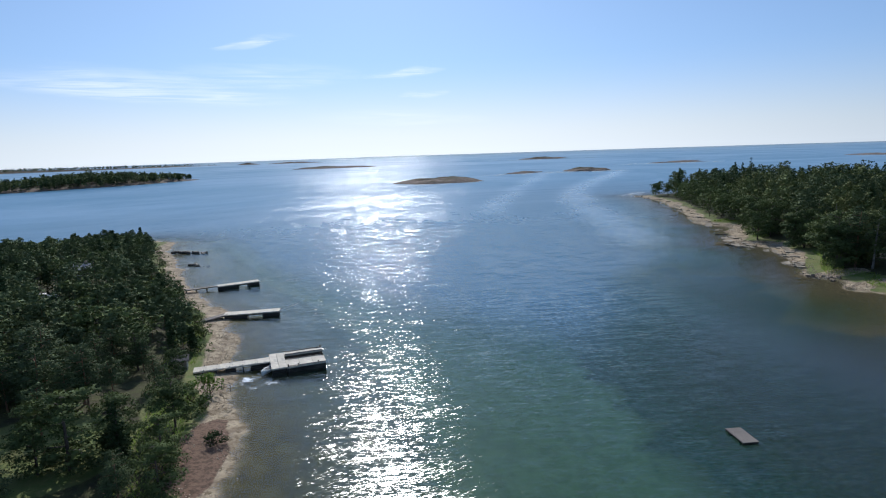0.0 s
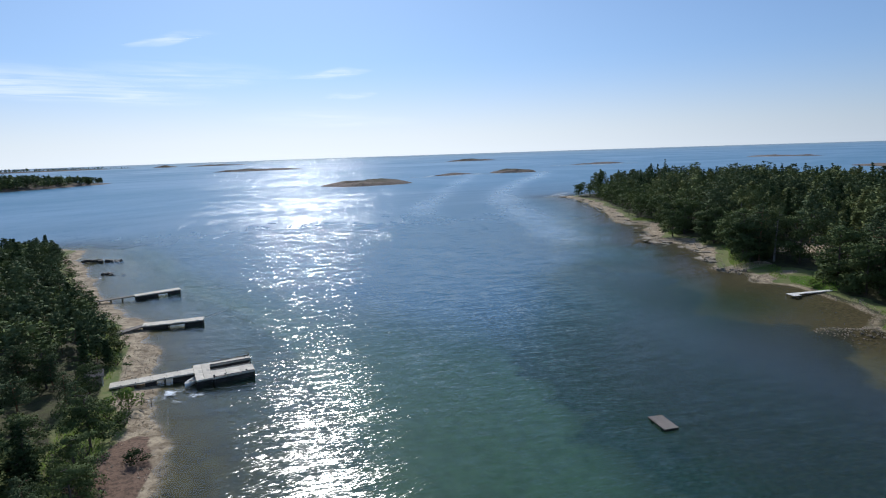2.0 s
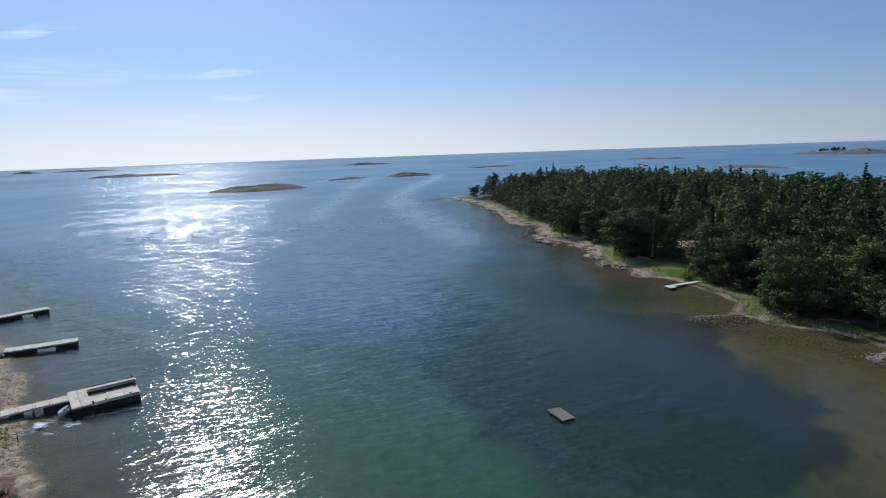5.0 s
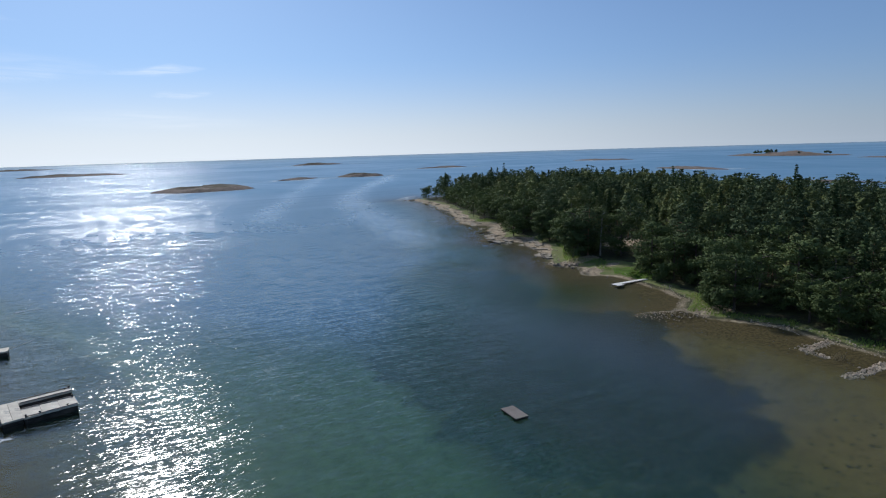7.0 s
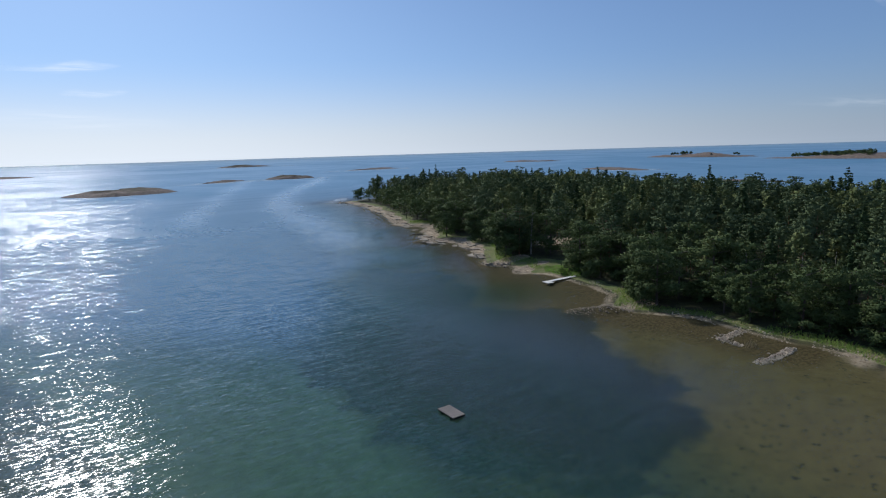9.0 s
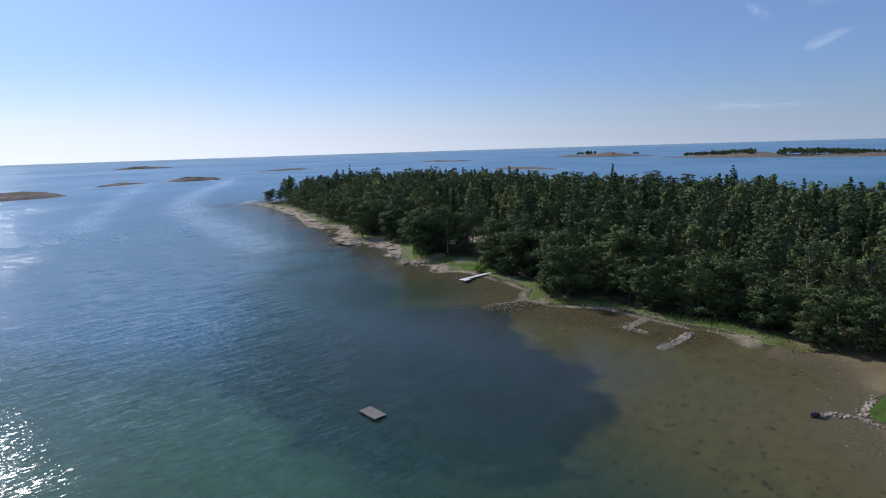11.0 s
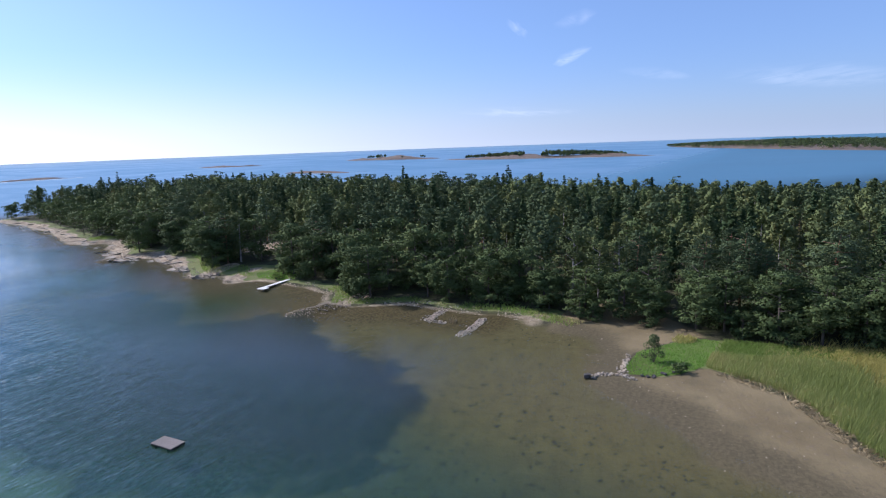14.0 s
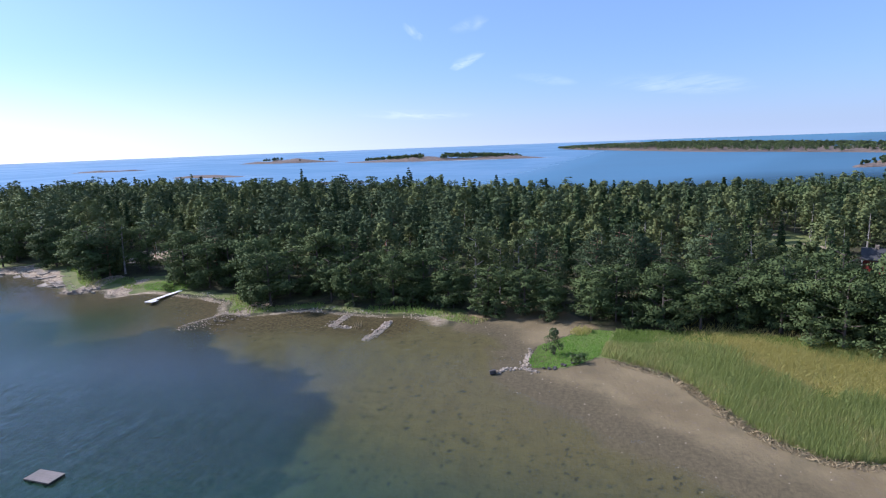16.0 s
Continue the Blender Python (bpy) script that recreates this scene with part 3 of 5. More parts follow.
def crown(kind, h, count, size, r, top=0.0):
    """Leaf sprays over the clumps of one crown."""
    cl = clumps(kind, h, r)
    mid, rad = np.array([c[0] for c in cl]), np.array([c[1] for c in cl])
    share = np.array([c[2] for c in cl]) * (0.2 + mid[:, 2] / h) ** top
    pick = r.choice(len(cl), count, p=share / share.sum())
    way = r.normal(0, 1, (count, 3))
    way[:, 2] = np.where(r.random(count) < 0.3, np.abs(way[:, 2]), way[:, 2])
    way /= np.linalg.norm(way, axis=1)[:, None]
    c = mid[pick] + way * rad[pick] * r.uniform(0.55, 1.08, (count, 1))
    c[:, 2] = np.maximum(c[:, 2], 0.25)
    axis = c * (1, 1, 0) / np.maximum(np.linalg.norm(c[:, :2], axis=1), 0.3)[:, None]
    return cards(c, way + axis * 0.45 + (0, 0, 0.3), size, r)


def quad_ids(n):
    return np.arange(n * 4).reshape(n, 4)


def trunk_bm(kind, h, r):
    bm = bmesh.new()
    lean = Vector((r.uniform(-0.03, 0.03) * h, r.uniform(-0.03, 0.03) * h, 0))
    top, base = (0.93, 0.013) if kind != "alder" else (0.8, 0.014)
    steps = [(0, 1.25), (0.04, 1.0), (0.35, 0.78), (0.65, 0.5), (top, 0.12)]
    for (t0, r0), (t1, r1) in zip(steps, steps[1:]):
        rod(bm, lean * t0 * t0 + Vector((0, 0, t0 * h - (0.4 if t0 == 0 else 0))), lean * t1 * t1 + Vector((0, 0, t1 * h)), base * h * r0, base * h * r1, 7)
    return bm, lean


def limb_bm(bm, kind, h, r):
    lo, n, up = {"alder": (0.2, 8, 0.45), "birch": (0.28, 7, 0.7), "pine": (0.4, 9, 0.15), "spruce": (0.15, 8, -0.15)}[kind]
    for i in range(n):
        t = lo + (0.9 - lo) * i / n
        a = i * 2.4 + r.uniform(-0.4, 0.4)
        far = h * {"alder": 0.24, "birch": 0.13, "pine": 0.18, "spruce": 0.13}[kind] * (1.1 - t * 0.7)
        b = (far * math.cos(a), far * math.sin(a), t * h + far * up)
        rod(bm, (0, 0, t * h), b, 0.006 * h, 0.0022 * h, 5)


KINDS = {
    "alder": ("alder_tree", ALDER, BARK, "dense dark green alder with leafy branches down low", 0.27),
    "birch": ("birch_tree", BIRCH, BIRCH_BARK, "slender birch with pale trunk and light green leaves", 0.27),
    "pine": ("pine_tree", PINE, PINE_BARK, "tall Scots pine with reddish trunk and tufted crown", 0.27),
    "spruce": ("spruce_tree", SPRUCE, BARK, "dark narrow spruce with drooping branches", 0.32),
}
MODELS = {}


def tree_models(kind, h, count, variants, size=0.0):
    """Built once: a few trees of a kind, kept as meshes to be copied."""
    made = []
    for v in range(variants):
        r = np.random.default_rng(sum(map(ord, kind)) * 10 + v)
        tb, _ = trunk_bm(kind, h, r)
        bark, leaf = KINDS[kind][2], KINDS[kind][1]
        limb_bm(tb, kind, h, r)
        trunk = bpy.data.meshes.new("trunk")
        tb.to_mesh(trunk)
        tb.free()
        trunk.materials.append(bark)
        made.append((trunk, leafy("crown", *crown(kind, h, count, size or KINDS[kind][4], r), leaf)))
    return made


def plant(kind, x, y, scale, spin, group, squash=1.0):
    name, _, _, label, _ = KINDS[kind]
    z = float(height(np.array([x]), np.array([y]))[0])
    ob = thing(name, label, "tree", group)
    ob.matrix_basis = Matrix.LocRotScale((x, y, z - 0.1), Euler((0, 0, spin)), (scale * squash, scale * squash, scale))
    models = MODELS["sapling" if kind == "alder" and scale < 0.72 and x > 0 else kind]
    trunk, leaves = models[int(spin * 1000) % len(models)]
    for key, m2 in (("trunk", trunk), ("crown", leaves)):
        part(key, m2, None, ob)
    return ob


def scatter(inside, x0, x1, y0, y1, gap, r):
    """Places on a loose grid for which inside(x, y) holds."""
    xs, ys = np.meshgrid(np.arange(x0, x1, gap), np.arange(y0, y1, gap))
    xs = xs + r.uniform(-0.42, 0.42, xs.shape) * gap + (np.arange(len(xs)) % 2)[:, None] * gap / 2
    ys = ys + r.uniform(-0.42, 0.42, ys.shape) * gap
    ok = inside(xs, ys)
    return xs[ok], ys[ok]


def woods(name, label, spots, count, size, spread=1.0):
    """Trees too many to count, by kind: joined crowns and trunks."""
    for kind in KINDS:
        r = np.random.default_rng(len(name) * 7 + len(kind))
        mine = [s for s in spots if s[0] == kind]
        if not mine:
            continue
        leafs, sticks = [], []
        for _, x, y, z, h in mine:
            far = math.hypot(x, y) > 205 and x > 0 and spread < 1.4
            v, face = crown(kind, h, int(count * 0.5) if far else count, size * (0.75 + h / 48) * (1.25 if far else 1.0), r, 1.6)
            v = v * (spread, spread, 1.0) * r.uniform(0.9, 1.1)
            leafs.append((v + (x, y, z), face, np.full(len(v), r.random())))
            k = 0.009 * h
            ring = np.array([(k, -k * 0.6), (-k, -k * 0.6), (0, k)])
            sticks.append(np.concatenate([np.c_[ring + (x, y), np.full(3, z - 0.3)], np.c_[ring * 0.3 + (x, y), np.full(3, z + h * 0.75)]]))
        parent = thing(f"{kind}_{name}", label.format(kind), "woods", kind="stuff")
        v, face = np.concatenate([q[0] for q in leafs]), np.concatenate([q[1] for q in leafs])
        me = leafy("crowns", v, face, KINDS[kind][1])
        put_values(me, tone=np.concatenate([q[2] for q in leafs]))
        tagged(part("crowns", me, None, parent), kind="stuff")
        base = np.arange(len(sticks))[:, None, None] * 6
        tri = np.array([[0, 1, 4, 3], [1, 2, 5, 4], [2, 0, 3, 5]])
        tagged(part("trunks", mesh_of("trunks", np.concatenate(sticks), (base + tri).reshape(-1, 4), KINDS[kind][2]), None, parent), kind="stuff")


MODELS.update(alder=tree_models("alder", 12.0, 5200, 4), sapling=tree_models("alder", 12.0, 1500, 2, 0.5), birch=tree_models("birch", 14.0, 3200, 3), pine=tree_models("pine", 15.0, 3800, 4), spruce=tree_models("spruce", 13.0, 2800, 2))


def in_spit(x, y):
    d = land(x, y)
    edge = 5.5 + 1.5 * smooth(120, 150, y) + 2.0 * fbm(x, y, 12, 2, 31)
    edge = np.where((y > 20) & (y < 100), 4.0 + 1.0 * fbm(x, y, 9, 2, 31), edge)
    meadow = (x < 87.5 - 0.4 * np.maximum(0, -y - 6)) & (y < 17) | (x < 89.5) & (y > 9) & (y < 34)
    open_glade = np.hypot((x - 96) / 1.2, (y - 112) / 1.1) < 8.5
    open_glade |= np.hypot((x - 116) / 1.1, (y - 133) / 1.3) < 6.5
    open_yard = (np.hypot((x - 140) / 2.0, y + 24) < 7.5) | (np.hypot((x - 158) / 1.9, y + 25) < 6) | (np.hypot(x - 126.5, y + 38.4) < 6.5)
    return (d > edge) & (x > 70) & (x < 235) & (y > -75) & ~meadow & ~open_glade & ~open_yard & (y > 0.55 * (160 - x) - 100)


r = np.random.default_rng(41)
tx, ty = scatter(in_spit, 80, 236, -75, 345, 5.8, r)
td = land(tx, ty)
tz = height(tx, ty, td)
mix = fbm(tx, ty, 45, 2, 51) + r.normal(0, 0.28, len(tx))
front, far_woods = [], []
for x, y, d, z, q in zip(tx, ty, td, tz, mix):
    shore = d < 15 or (x < 98 and y < 20)
    if shore:
        kind = "alder" if d < 10 or (x < 100 and y < 24) or r.random() < 0.7 else ("birch" if r.random() < 0.5 else "pine")
        h = r.uniform(10, 14.5) if kind == "alder" else r.uniform(12, 15.5)
        h *= 1 - 0.28 * float(smooth(230, 330, np.array(y)))
    else:
        kind = "pine" if q > 0.05 else ("birch" if q > -0.4 else ("alder" if r.random() < 0.6 else "spruce"))
        if y > 230 and r.random() < 0.3:
            kind = "spruce"
        h = r.uniform(10.5, 16.0) if kind != "birch" else r.uniform(11, 15.5)
    h *= 1 - 0.13 * float(smooth(90, 20, np.array(y)))
    if 90 < x < 156 and -0.225 * x < y < -0.132 * x:      # low growth in front of the yard
        h = min(h, max(1.2, 25 * (1 - x / 158)))
    elif 84 < x < 124 and -0.355 * x < y < -0.27 * x:
        h = min(h, max(1.2, 27 * (1 - x / 135) - 1.0))
    elif not shore and r.random() < 0.12:                 # single trees that stand above the rest
        kind, h = ("pine" if r.random() < 0.3 else "spruce"), h * r.uniform(1.05, 1.22)
    near = math.hypot(x, y)
    (front if shore and near < 215 or (near < 112) else far_woods).append((kind, x, y, z, h))
sx, sy = scatter(lambda x, y: in_spit(x, y) & ((land(x, y) < 10.5) | (x < 92) & (y < 18)) & (y < 150), 80, 130, -60, 150, 6.0, r)
for x, y in zip(sx, sy):
    front.append(("alder", x, y, 0.0, r.uniform(4.5, 8.5)))
for kind, x, y, z, h in front:
    base = {"alder": 12.0, "birch": 14.0, "pine": 15.0, "spruce": 13.0}[kind]
    plant(kind, x, y, h / base, float(r.uniform(0, 6.28)), "trees along the spit's shore", float(r.uniform(1.15, 1.45)))
for x, y, h, fat in ((87, -15, 11.5, 1.25), (84, -18, 11.5, 1.2), (81.5, -21, 11, 1.25), (82, -25.5, 12.5, 1.25), (79.5, -28, 11, 1.2), (80.5, -33, 12, 1.25), (91, -11, 11, 1.2), (88, -22, 13, 1.2), (87.5, -28, 13, 1.2), (90, 0, 10.5, 1.4), (90.5, 7, 10, 1.3)):
    plant("alder", x, y, h / 12.0, x * 5.1 % 6.28, "trees along the spit's shore", fat)
plant("spruce", 136, -22.8, 9 / 13.0, 1.0, "trees along the spit's shore", 1.2)
woods("woods", "dense {} trees of the spit behind the shore", far_woods, 1100, 0.4, 1.3)


def in_west(x, y):
    d = land(x, y)
    edge = 6.2 + 1.2 * fbm(x, y, 9, 2, 61)
    lawn_open = (np.hypot(x + 77, (y - 118) / 1.4) < 4.2) | (np.hypot(x + 84, (y - 142) / 1.6) < 4.5) | (np.hypot(x + 28.5, (y - 70) / 1.5) < 3.4) | (np.hypot(x + 28.5, y - 61.5) < 4.6) | (np.hypot(x + 39, (y - 57) / 1.1) < 6.2) | (np.hypot(x + 30, (y - 66) / 1.3) < 4.0)
    for cx, cy in ((-78.2, 121.5), (-84.8, 147.0)):       # open lanes before the parked car and the cabin
        k = (x * cx + y * cy) / (cx * cx + cy * cy)
        lawn_open |= (k > 0.8) & (k < 1.02) & (np.hypot(x - k * cx, y - k * cy) < 1.5)
    return (d > edge) & (x < -20) & (x > -150) & (y > 40) & (y < 222) & (y > 30 - 0.8 * (x + 60)) & ~lawn_open | ((d > edge) & (x < -20) & (x > -70) & (y > 40) & (y < 100) & ~lawn_open)


tx, ty = scatter(in_west, -150, -20, 40, 222, 4.1, r)
td = land(tx, ty)
tz = height(tx, ty, td)
front, far_woods = [], []
for x, y, d, z in zip(tx, ty, td, tz):
    if math.hypot(x, y) < 88 and r.random() < 0.3:
        continue
    kind = "pine" if r.random() < 0.7 else ("alder" if r.random() < 0.6 else "spruce")
    h = r.uniform(5.2, 9.3) * (0.8 if d < 12 else 1.0)
    h = min(h, max(2.2, 30 - math.hypot(x, y) * r.uniform(0.1, 0.112) - z))      # lower towards the outer shore
    (front if math.hypot(x, y) < 92 else far_woods).append((kind, x, y, z, h))
for kind, x, y, z, h in front:
    base = {"alder": 12.0, "birch": 14.0, "pine": 15.0, "spruce": 13.0}[kind]
    plant(kind, x, y, h / base, float(r.uniform(0, 6.28)), "trees along the western shore", float(r.uniform(1.35, 1.8)))
for kind, x, y, h, fat in (("alder", -27.6, 61.2, 7.4, 1.25), ("alder", -31.8, 57.0, 7.0, 1.2), ("pine", -38.2, 55.6, 7.8, 1.3), ("alder", -36.6, 52.0, 6.4, 1.3), ("alder", -25.6, 53.2, 6.2, 1.3), ("alder", -24.0, 48.6, 6.0, 1.3), ("pine", -39.4, 65.9, 8.4, 1.25)):
    plant(kind, x, y, h / (12.0 if kind == "alder" else 15.0), x * 7.3 % 6.28, "trees along the western shore", fat)
woods("grove", "low {} trees of the western shore", far_woods, 620, 0.36, 1.5)


# ---- islands ----
def island(x, y, long, wide, high, turn, seed, label, mat, wood=0, tree=(4, 7), kinds=("pine",)):
    """A low rocky island with an uneven outline and, on some, trees."""
    r2 = np.random.default_rng(seed)
    na, nr = 72, 12
    a, q = np.meshgrid(np.linspace(0, 2 * np.pi, na + 1)[:-1], np.linspace(0, 1.12, nr))
    wob = 1 + 0.22 * fbm(np.cos(a) * 3 + seed, np.sin(a) * 3, 1.6, 3, seed)
    px, py = np.cos(a) * q * long / 2 * wob, np.sin(a) * q * wide / 2 * wob
    pz = high * (1 - q ** 2.2) * np.clip(0.7 + (1.0 if 9 < seed < 15 else 0.5) * fbm(px + seed * 9, py, long * 0.15, 4, seed), 0.12, 2) - 0.35 * (q > 1.0)
    c, s = math.cos(radians(turn)), math.sin(radians(turn))
    X2, Y2 = x + px * c - py * s, y + px * s + py * c
    i2 = np.arange(px.size).reshape(px.shape)
    n2 = np.roll(i2, -1, 1)
    f = np.stack([i2[:-1], i2[1:], n2[1:], n2[:-1]], -1).reshape(-1, 4)
    ob = thing("island", label, "island", "islands in the bay's mouth")
    part("bedrock", mesh_of("bedrock", np.stack([X2, Y2, pz], -1).reshape(-1, 3), f, mat, flat=False), None, ob)
    spots = []
    for _ in range(wood):
        aa, qq = r2.uniform(0, 6.28), math.sqrt(r2.uniform(0, 0.88 if seed in (12, 13, 17) else 0.6))
        lx, ly = math.cos(aa) * qq * long / 2, math.sin(aa) * qq * wide / 2
        if seed in (10, 11) and float(fbm(np.array([lx + 99 * seed]), np.array([ly]), 45, 2, seed)[0]) < -0.05:
            continue
        away = ly if c * y - s * x > 0 else -ly
        if away < wide * r2.uniform(*((-0.5, -0.4) if seed in (12, 13, 17) else (-0.42, -0.1))) and seed != 14:      # bare rock on the side that faces the bay
            continue
        spots.append((kinds[int(r2.integers(len(kinds)))], x + lx * c - ly * s, y + lx * s + ly * c, max(0.3, high * (1 - qq ** 2.2) * 0.6), r2.uniform(*tree) * (1.15 - 0.55 * abs(2 * lx / long))))
    return spots


ISLES = Nodes("island_heath")
at = ISLES.place()
m1, m2 = ISLES.noise(at, 0.06, 5, 0.6), ISLES.noise(at, 0.5, 4, 0.65)
up = ISLES.math("MULTIPLY_ADD", ISLES.add("SeparateXYZ", 2, Vector=at), 0.16, ISLES.math("MULTIPLY_ADD", m1, 1.2, -0.65))
col = ISLES.mix(ISLES.step(m2, 0.35, 0.65), (0.2, 0.15, 0.115), (0.09, 0.07, 0.057))
grown = ISLES.mix(ISLES.step(m2, 0.35, 0.65), (0.045, 0.04, 0.022), (0.085, 0.066, 0.036))
HEATH = ISLES.skin(ISLES.mix(ISLES.step(up, 0.3, 0.55), col, grown), 0.9, ISLES.bump(m2, 0.6, 0.5), spec=0.2)

isle_trees = []
isle_trees += island(22, 575, 92, 60, 6.5, 8, 1, "low heath-covered rocky islet with bare shores", HEATH)
isle_trees += island(-182, 1345, 190, 60, 7, 12, 2, "long low rocky island with dark heath", HEATH)
isle_trees += island(215, 722, 62, 34, 6, -8, 3, "rounded islet covered with brown heath", HEATH)
isle_trees += island(134, 715, 68, 20, 3, 35, 4, "flat bare skerry of pale rock", HEATH)
isle_trees += island(355, 1590, 140, 50, 7, 0, 5, "distant low islet of grey rock", HEATH)
isle_trees += island(420, 925, 96, 24, 3.5, 0, 6, "low bare skerry of reddish rock", GRANITE)
isle_trees += island(796, 965, 120, 34, 4, -60, 7, "low bare skerry of red granite", GRANITE)
isle_trees += island(549, 500, 110, 24, 3.5, -88, 8, "low bare skerry of red granite", GRANITE)
isle_trees += island(418, 255, 58, 14, 1.8, -60, 9, "bare rock skerry just above the water", GRANITE)
isle_trees += island(1080, 765, 230, 60, 9, -85, 10, "granite island with a few pines", GRANITE, 110, (4, 8))
isle_trees += island(985, 375, 390, 80, 9, -88, 11, "red granite island with pine woods", GRANITE, 850, (3.5, 8.5), ("pine", "alder"))
isle_trees += island(-420, 770, 330, 120, 7, 62, 12, "wooded island with a rocky shore", HEATH, 760, (9, 14), ("pine", "spruce", "alder"))
isle_trees += island(-700, 2500, 100, 50, 9, 0, 15, "tall distant islet in the haze", HEATH)
isle_trees += island(-500, 2500, 260, 60, 7, 0, 16, "long low distant skerry", HEATH)
isle_trees += island(-1500, 2300, 1500, 200, 9, 30, 17, "far wooded shore beyond the islands", HEATH, 700, (6, 12), ("pine", "spruce"))
isle_trees += island(1324, -38, 1420, 220, 12, 30.4, 13, "long wooded shore across the sound", GRANITE, 2600, (7.5, 10), ("alder", "pine"))
isle_trees += island(560, -165, 100, 26, 4, -35, 14, "low red granite point with pines", GRANITE, 24, (2.5, 5))
FOAM = Nodes("surf_foam")
froth = FOAM.step(FOAM.noise(FOAM.scaled(FOAM.place(), 0.3, 0.3, 1), 1.0, 6, 0.75), 0.45, 0.6)
SURF = FOAM.done(FOAM.add("MixShader", i0=FOAM.math("MULTIPLY", froth, FOAM.attr("froth")), i1=FOAM.add("BsdfTransparent"), i2=FOAM.add("BsdfDiffuse", Color=(0.8, 0.84, 0.86, 1))))


def surf(x, y, long, wide, turn):
    """A broken line of foam where the swell runs onto a skerry."""
    u, v = np.meshgrid(np.linspace(-1, 1, 33), np.linspace(-1, 1, 7))
    px, py = u * long / 2, v * wide / 2 + 0.8 * wide * fbm(u * 3 + x, 0 * v, 0.6, 2, 3)
    c, s2 = math.cos(radians(turn)), math.sin(radians(turn))
    i2 = np.arange(u.size).reshape(u.shape)
    me = mesh_of("surf", np.stack([x + px * c - py * s2, y + px * s2 + py * c, 0.06 + 0 * u], -1).reshape(-1, 3), np.stack([i2[:-1, :-1], i2[:-1, 1:], i2[1:, 1:], i2[1:, :-1]], -1).reshape(-1, 4), SURF)
    put_values(me, froth=np.clip((1 - np.abs(u) ** 2) * (1 - v * v) * 1.3, 0, 1))
    tagged(new("surf", me), "white line of surf beside a skerry", "surf", "surf lines", kind="stuff")


for row in ((132, 702, 130, 26, 10), (213, 700, 110, 24, 0), (400, 905, 200, 36, 0), (355, 1550, 320, 90, 0), (136, 351, 40, 9, 60), (22, 541, 80, 12, 5), (545, 470, 90, 20, -40), (405, 270, 60, 9, -50), (790, 940, 130, 40, -30), (960, 250, 220, 30, -70), (-24.2, 76.0, 5.5, 2.2, 62), (-21.5, 74.2, 4.5, 1.6, 40), (-66.5, 160.5, 7, 2.5, 30), (-55.5, 136.5, 6, 2.0, 25), (-30.6, 140.5, 5, 1.5, 5)):
    surf(*row)
woods("island_woods", "distant {} trees on the islands", isle_trees, 70, 1.1, 1.7)


# ---- rocks and stones ----
def rock_mesh(name, seed, mat, sides=2, flat=0.6):
    """A worn, angular boulder about one metre across."""
    bm = bmesh.new()
    bmesh.ops.create_icosphere(bm, subdivisions=sides, radius=0.5)
    for v in bm.verts:
        p = v.co * 2.2 + Vector((seed * 3.7, seed * 1.3, 0))
        v.co *= 1 + 0.6 * noise.noise(p) + 0.3 * noise.noise(p * 2.7)
        for ax in range(3):
            v.co[ax] = max(-0.34, min(0.3, v.co[ax]))
        v.co.z *= flat
    me = bpy.data.meshes.new(name)
    bm.to_mesh(me)
    bm.free()
    me.materials.append(mat)
    return me


BOULDERS = [rock_mesh("boulder", k, ROCK, 2, 0.7) for k in range(6)]
PALES = [rock_mesh("boulder", k + 3, PALE_STONE, 2, 0.7) for k in range(5)]
DARKS = [rock_mesh("boulder", k + 9, DARK_ROCK) for k in range(3)]
SLABS = [rock_mesh("slab", k + 20, PALE_STONE, 3, 0.17) for k in range(3)]
r = np.random.default_rng(97)


def boulder(x, y, size, label, group, meshes=BOULDERS, lift=0.1, name="boulder", long=1.0, spin=None):
    z = float(height(np.array([x]), np.array([y]))[0])
    ob = new(name, meshes[int(r.integers(len(meshes)))])
    s = size * r.uniform(0.85, 1.15, 3)
    ob.matrix_basis = Matrix.LocRotScale((x, y, z + lift * size), Euler((r.uniform(-0.2, 0.2), r.uniform(-0.2, 0.2), r.uniform(0, 6.28) if spin is None else spin)), (s[0] * long, s[1], s[2]))
    return tagged(ob, label, "rock", group)


def line_of_rocks(points, count, size, spread, label, group, meshes=BOULDERS, lift=0.1):
    p = np.array(points, float)
    for _ in range(count):
        k = r.uniform(0, len(p) - 1)
        a, t = int(k), k - int(k)
        x, y = p[a] * (1 - t) + p[a + 1] * t + r.normal(0, spread, 2)
        boulder(float(x), float(y), float(r.uniform(*size)), label, group, meshes, lift)


line_of_rocks([(-80, 188.5), (-75, 189.2), (-69, 189)], 22, (1.3, 2.6), 0.6, "dark wet boulder of an old breakwater", "boulders of the breakwater", DARKS, 0.35)
line_of_rocks([(-66, 168), (-61, 165)], 9, (0.7, 1.7), 0.8, "dark boulder standing in shallow water", "boulders off the western shore", DARKS, 0.3)
line_of_rocks([(80, 50), (80.5, 53), (86, 51.8)], 34, (0.14, 0.42), 0.6, "pale stone of an old mooring heap", "stones of the curved heap", PALES, 0.24)
line_of_rocks([(75.5, 43.8), (79, 42.8), (84, 42.8)], 46, (0.14, 0.45), 0.5, "pale stone of an old mooring heap", "stones of the straight heap", PALES, 0.26)
line_of_rocks([(74, 75.5), (74, 71), (79, 71), (84, 70)], 34, (0.2, 0.5), 1.1, "stone lying in the shallows", "stones off the low point", BOULDERS, 0.15)
